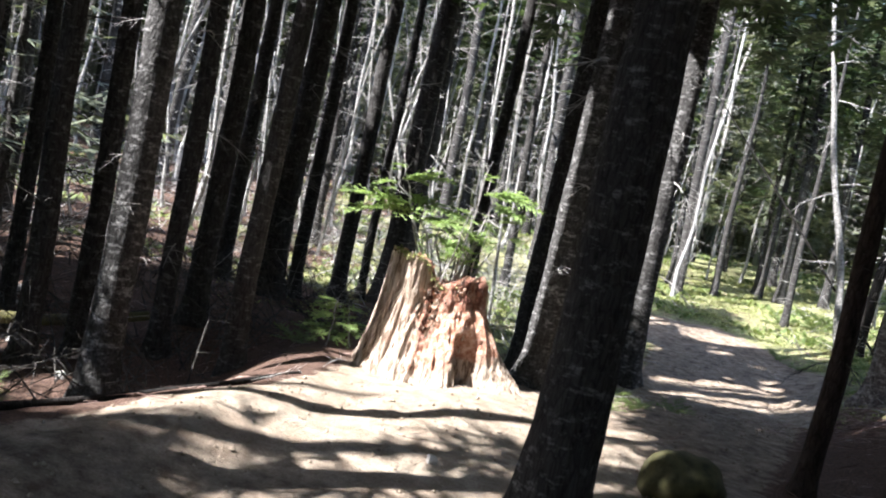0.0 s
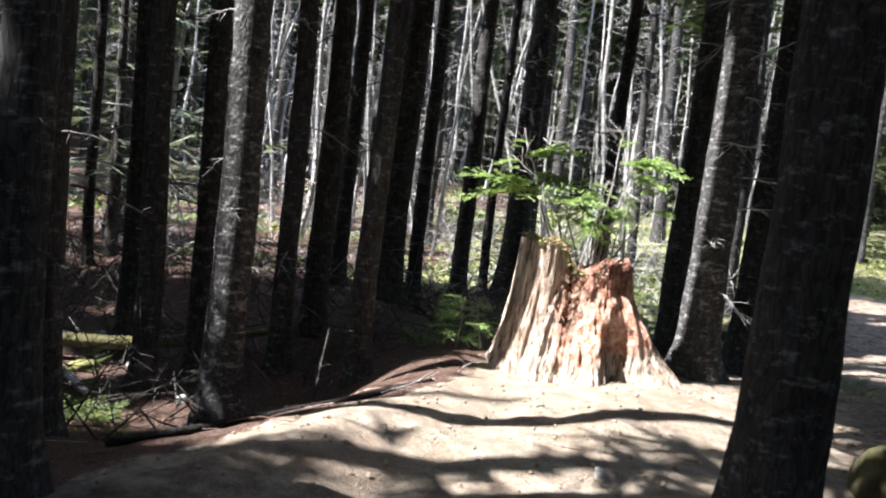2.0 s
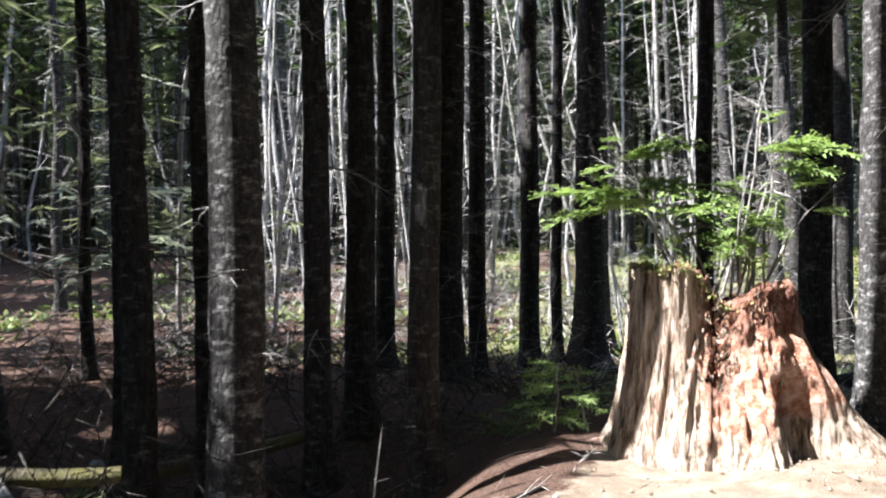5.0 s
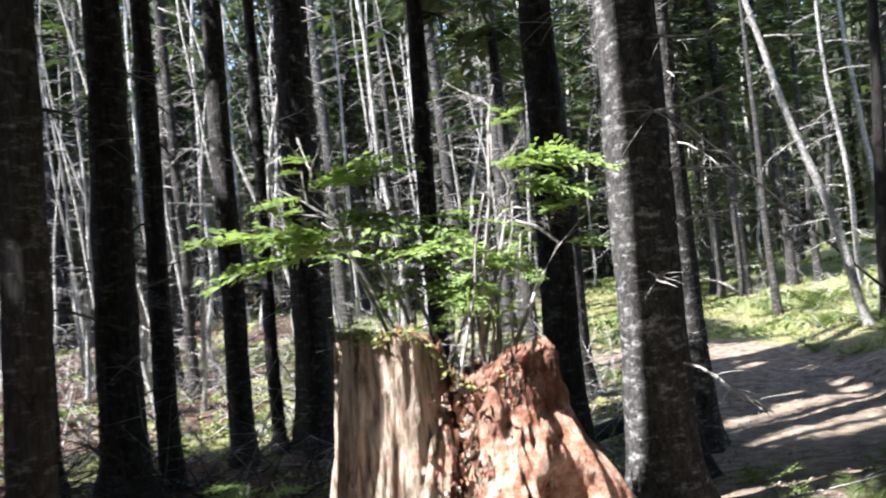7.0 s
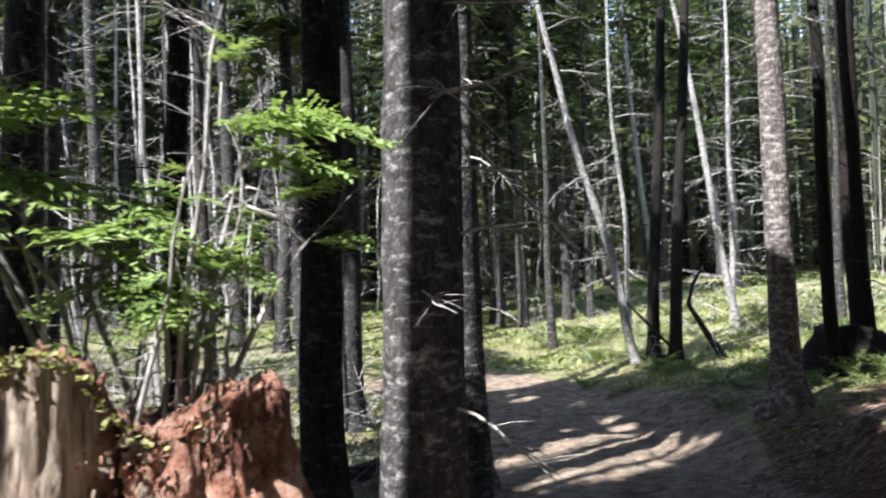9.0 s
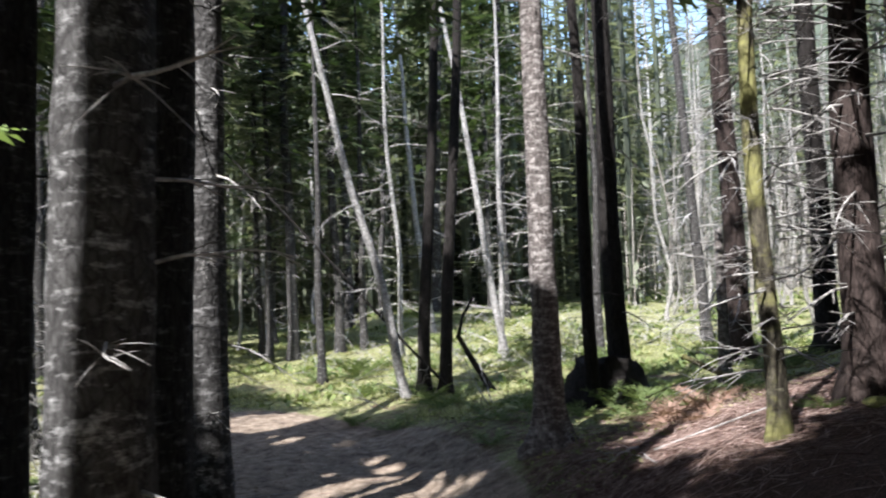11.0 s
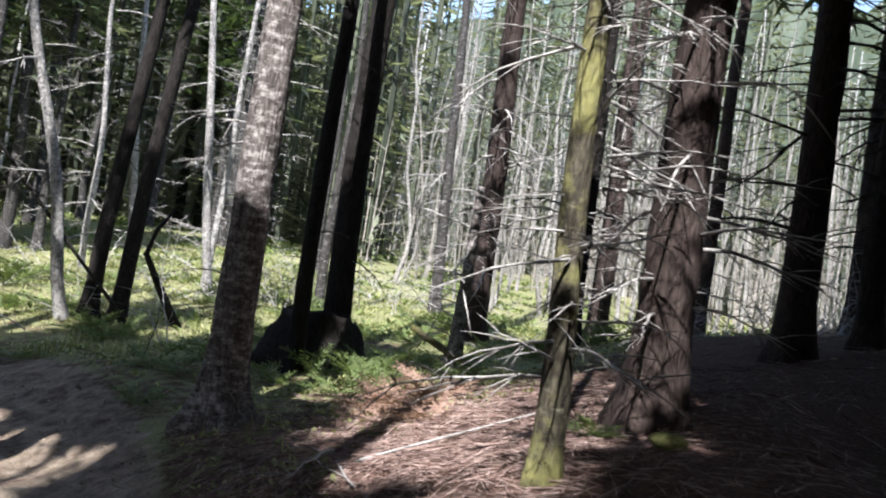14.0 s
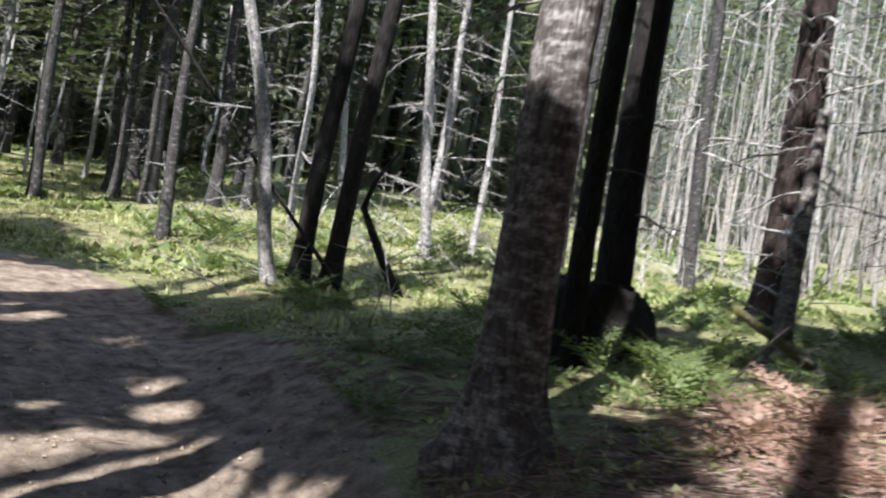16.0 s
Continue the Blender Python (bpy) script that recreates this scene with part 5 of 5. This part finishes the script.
v2, f2 = [], []
tube(v2, f2, [Vector(q) for q in ((10.34, 9.74, -0.12), (10.05, 9.97, 0.5), (9.84, 10.12, 0.97), (9.92, 10.07, 1.35), (10.12, 9.93, 1.75))], [0.075, 0.06, 0.05, 0.035, 0.015], 8)
tagged(new("bent_stem", mesh("bent_stem", v2, f2, BARK_SHADED)), "dark bent dead stem beside the twin spruces", "dead stem", "fallen wood")
# broad stump; the shade at the spruces' feet is put into its black
osz = ground_z(9.45, 6.0, False)
old = empty("old_stump", Matrix.Translation((9.45, 6.0, osz)), "broad rotten stump at the foot of two spruces, its shade painted black", "tree stump")
ome = trunk_mesh(0.62, 0.46, 91.0, BARK_SHADED, 30, 18, 0.45, 0.0, 0.8)
for v in ome.vertices:
    k = 0.16 * nz(v.co.x * 5, v.co.y * 5, v.co.z * 4)
    v.co.x *= 1 + k
    v.co.y *= 1 + k
    v.co.z += 0.22 * nz(v.co.x * 6, v.co.y * 6, 3) * smooth(0.3, 0.62, v.co.z)
part("trunk", ome, old)


def fern(x, y, n, size, kind, label, seed):
    rng = random.Random(seed)
    t = empty("fern", Matrix.Translation((x, y, ground_z(x, y, False))), label, "fern", "ferns by the trail")
    for i in range(n):
        sc = size * rng.uniform(0.7, 1.2)
        part("leaf", rng.choice(FERNS[kind]), t, m=Matrix.Rotation(6.283 * (i + rng.random() * 0.6) / n, 4, "Z") @ Matrix.Rotation(-rng.uniform(0.2, 0.9), 4, "Y") @ Matrix.Diagonal((sc, sc, sc, 1)))


FERN_AT = [(9.0, 4.7, 0.4), (9.5, 5.1, 0.45), (8.6, 4.1, 0.4), (8.1, 5.2, 0.4), (10.4, 5.3, 0.5), (7.4, 5.0, 0.35), (6.7, 5.4, 0.3), (9.6, 13.5, 0.7), (10.2, 14.1, 0.7), (9.0, 14.3, 0.6), (10.9, 13.2, 0.6), (8.9, 9.9, 0.5), (8.7, 9.2, 0.45), (7.3, 8.6, 0.4), (7.2, 9.6, 0.4), (6.9, 1.15, 0.22), (7.1, 1.45, 0.2)]
FERN_AT += [(-1.9, 0.7, 0.4), (-1.75, 1.2, 0.45), (2.6, 0.9, 0.3), (1.9, 1.4, 0.3), (-4.4, -1.8, 0.35), (1.9, 0.1, 0.22), (1.65, -0.15, 0.2), (1.55, 0.3, 0.22), (2.1, 0.45, 0.2), (-4.1, -2.7, 0.3), (-4.5, -2.3, 0.28), (-5.2, -0.9, 0.3), (-4.16, -1.69, 0.24), (-3.9, -1.95, 0.2), (-4.45, -1.4, 0.22), (-5.15, -0.2, 0.2), (-5.4, 0.2, 0.25), (-4.7, -1.0, 0.22)]
for n, (x, y, sc) in enumerate(FERN_AT):
    fern(x, y, 8, sc, "green", "green fern tuft at the trail side", 800 + n)
rng = random.Random(83)
n = 0
while n < 70:
    x, y = rng.uniform(7.2, 15), rng.uniform(3.6, 15)
    if dirtness(x, y) > 0.1 or nz(x * 0.7, y * 0.7, 15) < 0.0:
        continue
    fern(x, y, 7, rng.uniform(0.25, 0.6), "green", "low green fern in the clearing", 900 + n)
    n += 1
for n, (x, y, sc) in enumerate(((7.7, 3.35, 0.5), (7.95, 3.1, 0.4), (7.3, 2.7, 0.32), (8.3, 3.5, 0.42), (7.85, 3.6, 0.36), (7.5, 3.0, 0.36), (8.15, 3.3, 0.45), (7.62, 3.5, 0.42), (7.05, 2.9, 0.3))):
    fern(x, y, 7, sc, "rust", "withered rust-brown fern on the litter", 850 + n)


def loose_branch(x, y, z, scale, rz, ry, n, label="bleached dead branch caught above the litter"):
    ob = tagged(new("dead_branch", BRANCHES["pale"][n % 7]), label, "branch", "fallen wood")
    ob.matrix_basis = Matrix.Translation((x, y, ground_z(x, y, False) + z)) @ Matrix.Rotation(radians(rz), 4, "Z") @ Matrix.Rotation(radians(ry), 4, "Y") @ Matrix.Diagonal((scale, scale * 0.6, scale * 0.6, 1))


for n, (x, y, z, sc, rz, ry) in enumerate(((6.0, 1.0, 0.5, 1.2, 160, 0), (6.2, 2.6, 0.03, 1.3, 200, -2), (5.6, 1.9, 0.03, 1.0, 60, -3), (-1.75, -2.1, 0.03, 0.6, 40, -6), (-1.3, -1.2, 0.03, 0.5, 80, -10), (6.7, 4.0, 0.05, 0.8, 220, -30), (8.1, 10.0, 0.05, 1.1, 150, -35), (8.0, 10.3, 0.05, 0.9, 110, -45), (9.1, 8.3, 0.05, 1.2, 60, -55), (8.8, 8.0, 0.05, 1.0, 120, -60), (1.3, 0.2, 0.06, 0.9, 330, -8), (4.4, 0.4, 0.02, 1.2, 30, -2))):
    loose_branch(x, y, z, sc, rz, ry, n)


def scatter(name, count, place, make, material, label, category, seed):
    rng, v2, f2 = random.Random(seed), [], []
    n = 0
    while n < count:
        p = place(rng)
        if p is None:
            continue
        make(rng, v2, f2, *p)
        n += 1
    return tagged(new(name, mesh(name, v2, f2, material, False)), label, category, kind="stuff")


def grass_place(rng):
    x, y = rng.uniform(5.5, 19), rng.uniform(2.5, 22)
    clump = smooth(-0.15, 0.35, nz(x * 0.8, y * 0.8, 2) + 0.6 * nz(x * 2.6, y * 2.6, 7))
    if dirtness(x, y) > 0.25 or rng.random() > mossiness(x, y) * (0.12 + 0.88 * clump):
        return None
    return x, y


def blade(rng, v2, f2, x, y):
    z = ground_z(x, y)
    tall = 0.05 + 0.16 * smooth(-0.1, 0.5, nz(x * 1.4, y * 1.4, 11))
    a, h, w = rng.random() * 6.28, tall * rng.uniform(0.35, 1.1), rng.uniform(0.005, 0.011)
    d = Vector((math.cos(a), math.sin(a), 0))
    s = Vector((-d.y, d.x, 0)) * w
    b = Vector((x, y, z - 0.01))
    bow = rng.uniform(0.3, 1.3)
    i = len(v2)
    v2 += [b - s, b + s, b + d * h * 0.25 * bow + Vector((0, 0, h * 0.65)) + s * 0.7, b + d * h * 0.25 * bow + Vector((0, 0, h * 0.65)) - s * 0.7, b + d * h * 0.75 * bow + Vector((0, 0, h * 0.9))]
    f2 += [(i, i + 1, i + 2, i + 3), (i + 3, i + 2, i + 4)]


def leaf_tuft(rng, v2, f2, x, y):
    z = ground_z(x, y)
    for _ in range(4):
        a, ln = rng.random() * 6.28, rng.uniform(0.025, 0.085)
        d = Vector((math.cos(a), math.sin(a), rng.uniform(0.1, 0.9))).normalized() * ln
        w = Vector((-d.y, d.x, rng.uniform(-0.02, 0.02))).normalized() * ln * 0.28
        c = Vector((x + rng.uniform(-0.05, 0.05), y + rng.uniform(-0.05, 0.05), z))
        i = len(v2)
        v2 += [c, c + d * 0.5 + w, c + d, c + d * 0.5 - w]
        f2.append((i, i + 1, i + 2, i + 3))


scatter("grass", 36000, lambda r: q if (q := grass_place(r)) and r.random() < 0.12 + smooth(6.5, 9.5, q[1] - 0.2 * (q[0] - 8)) else None, blade, GRASS, "pale sunlit grass along the trail", "grass", 31)
def far_tuft(rng, v2, f2, x, y):
    z = ground_z(x, y, False)
    for _ in range(4):
        a, ln = rng.random() * 6.28, rng.uniform(0.08, 0.26)
        d = Vector((math.cos(a), math.sin(a), rng.uniform(0.1, 1.0))).normalized() * ln
        sd = Vector((-d.y, d.x, rng.uniform(-0.05, 0.05))).normalized() * ln * 0.22
        b = Vector((x + rng.uniform(-0.3, 0.3), y + rng.uniform(-0.3, 0.3), z - 0.02))
        i = len(v2)
        v2 += [b, b + d * 0.5 + sd, b + d, b + d * 0.5 - sd]
        f2.append((i, i + 1, i + 2, i + 3))


scatter("far_undergrowth", 15000, lambda r: (x, y) if (x := r.uniform(-14, 40)) > -99 and (y := r.uniform(5.5, 38)) > 0 and (math.hypot(x, y) > 14 or x < 5) and dirtness(x, y) < 0.1 and nz(x * 0.45, y * 0.45, 4) + 0.5 * nz(x * 1.3, y * 1.3, 9) > 0.12 else None, far_tuft, FERN, "patches of green ferns and moss between the far trees", "undergrowth", 38)
scatter("ground_cover", 19500, lambda r: grass_place(r) if r.random() < 0.8 else ((x, y) if dirtness(x := r.uniform(-6, 6), y := r.uniform(2, 12)) < 0.2 and r.random() < mossiness(x, y) else None), leaf_tuft, MOSSY, "low green moss and leafy ground cover", "undergrowth", 32)


def litter_place(rng):
    if rng.random() < 0.66:
        x, y = rng.gauss(6.6, 1.4), rng.gauss(2.2, 1.1)
    else:
        x, y = rng.uniform(-7, 14), rng.uniform(-4, 15)
    if dirtness(x, y) > 0.3 and rng.random() > 0.06:
        return None
    return x, y


def stick(rng, v2, f2, x, y):
    a, ln, r = rng.random() * 6.28, rng.uniform(0.06, 0.42) * rng.uniform(0.4, 1.2), rng.uniform(0.0014, 0.0048)
    dx, dy = math.cos(a) * ln / 2, math.sin(a) * ln / 2
    lift = rng.uniform(0.0, 0.1) * ln
    tube(v2, f2, [Vector((x - dx, y - dy, ground_z(x - dx, y - dy) + r)), Vector((x + 0.05 * dy, y - 0.05 * dx, ground_z(x, y) + r + lift)), Vector((x + dx, y + dy, ground_z(x + dx, y + dy) + r + lift * 1.5))], [r, r, r * 0.6], 3, False)


scatter("twig_litter", 13000, litter_place, stick, LITTER, "fallen twigs strewn on the forest floor", "twigs", 33)


def clod(rng, v2, f2, x, y):
    s = 0.004 + 0.02 * rng.random() ** 3
    z = ground_z(x, y) + s * 0.4
    i = len(v2)
    for ax in ((1, 0, 0), (-1, 0, 0), (0, 1, 0), (0, -1, 0), (0, 0, 0.8), (0, 0, -0.8)):
        v2.append(Vector((x, y, z)) + Vector(ax) * s * rng.uniform(0.7, 1.3))
    f2 += [(i, i + 2, i + 4), (i + 2, i + 1, i + 4), (i + 1, i + 3, i + 4), (i + 3, i, i + 4), (i + 2, i, i + 5), (i + 1, i + 2, i + 5), (i + 3, i + 1, i + 5), (i, i + 3, i + 5)]


def dead_brush(rng, v2, f2, x, y):
    m = Matrix.Translation((x, y, ground_z(x, y, False))) @ Matrix.Rotation(rng.random() * 6.28, 4, "Z") @ Matrix.Rotation(-rng.uniform(0.05, 1.2), 4, "Y")
    add_brush(v2, f2, rng, m, rng.uniform(0.4, 1.5), 0.010, rng.uniform(-0.3, 0.8), 6)


scatter("dead_brushwood", 1400, lambda r: (x, y) if dirtness(x := r.uniform(-10, 22), y := r.uniform(-3.5, 16)) < 0.05 and ((x < 3.5 and y > 3.5) or (x > 12 and y < 3.4) or (x > 9 and y > 10 and r.random() < 0.5)) else None, dead_brush, TWIG, "tangle of dead twigs standing in the litter", "brushwood", 36)
scatter("dark_brushwood", 420, lambda r: (x, y) if (dirtness(x := r.uniform(-7, -1.2), y := r.uniform(-4.5, 4.5)) < 0.05 and berm_in(x, y) < -1.2) or (r.random() < 0.35 and dirtness(x := r.uniform(6.5, 16), y := r.uniform(-2, 9.5)) < 0.05 and (y > 6 or x > 8.6)) else None, dead_brush, TWIG_DARK, "tangle of dark rotting twigs on the shaded litter", "brushwood", 37)
CLOD = plain("clod", (0.14, 0.105, 0.078), (0.4, 0.34, 0.265), 20, 0.95, 0.2)
scatter("dirt_clods", 4200, lambda r: (x, y) if dirtness(x := r.uniform(-4, 7), y := r.uniform(-6, 9)) > 0.5 else None, clod, CLOD, "small clods and gravel on the bare dirt", "gravel", 34)
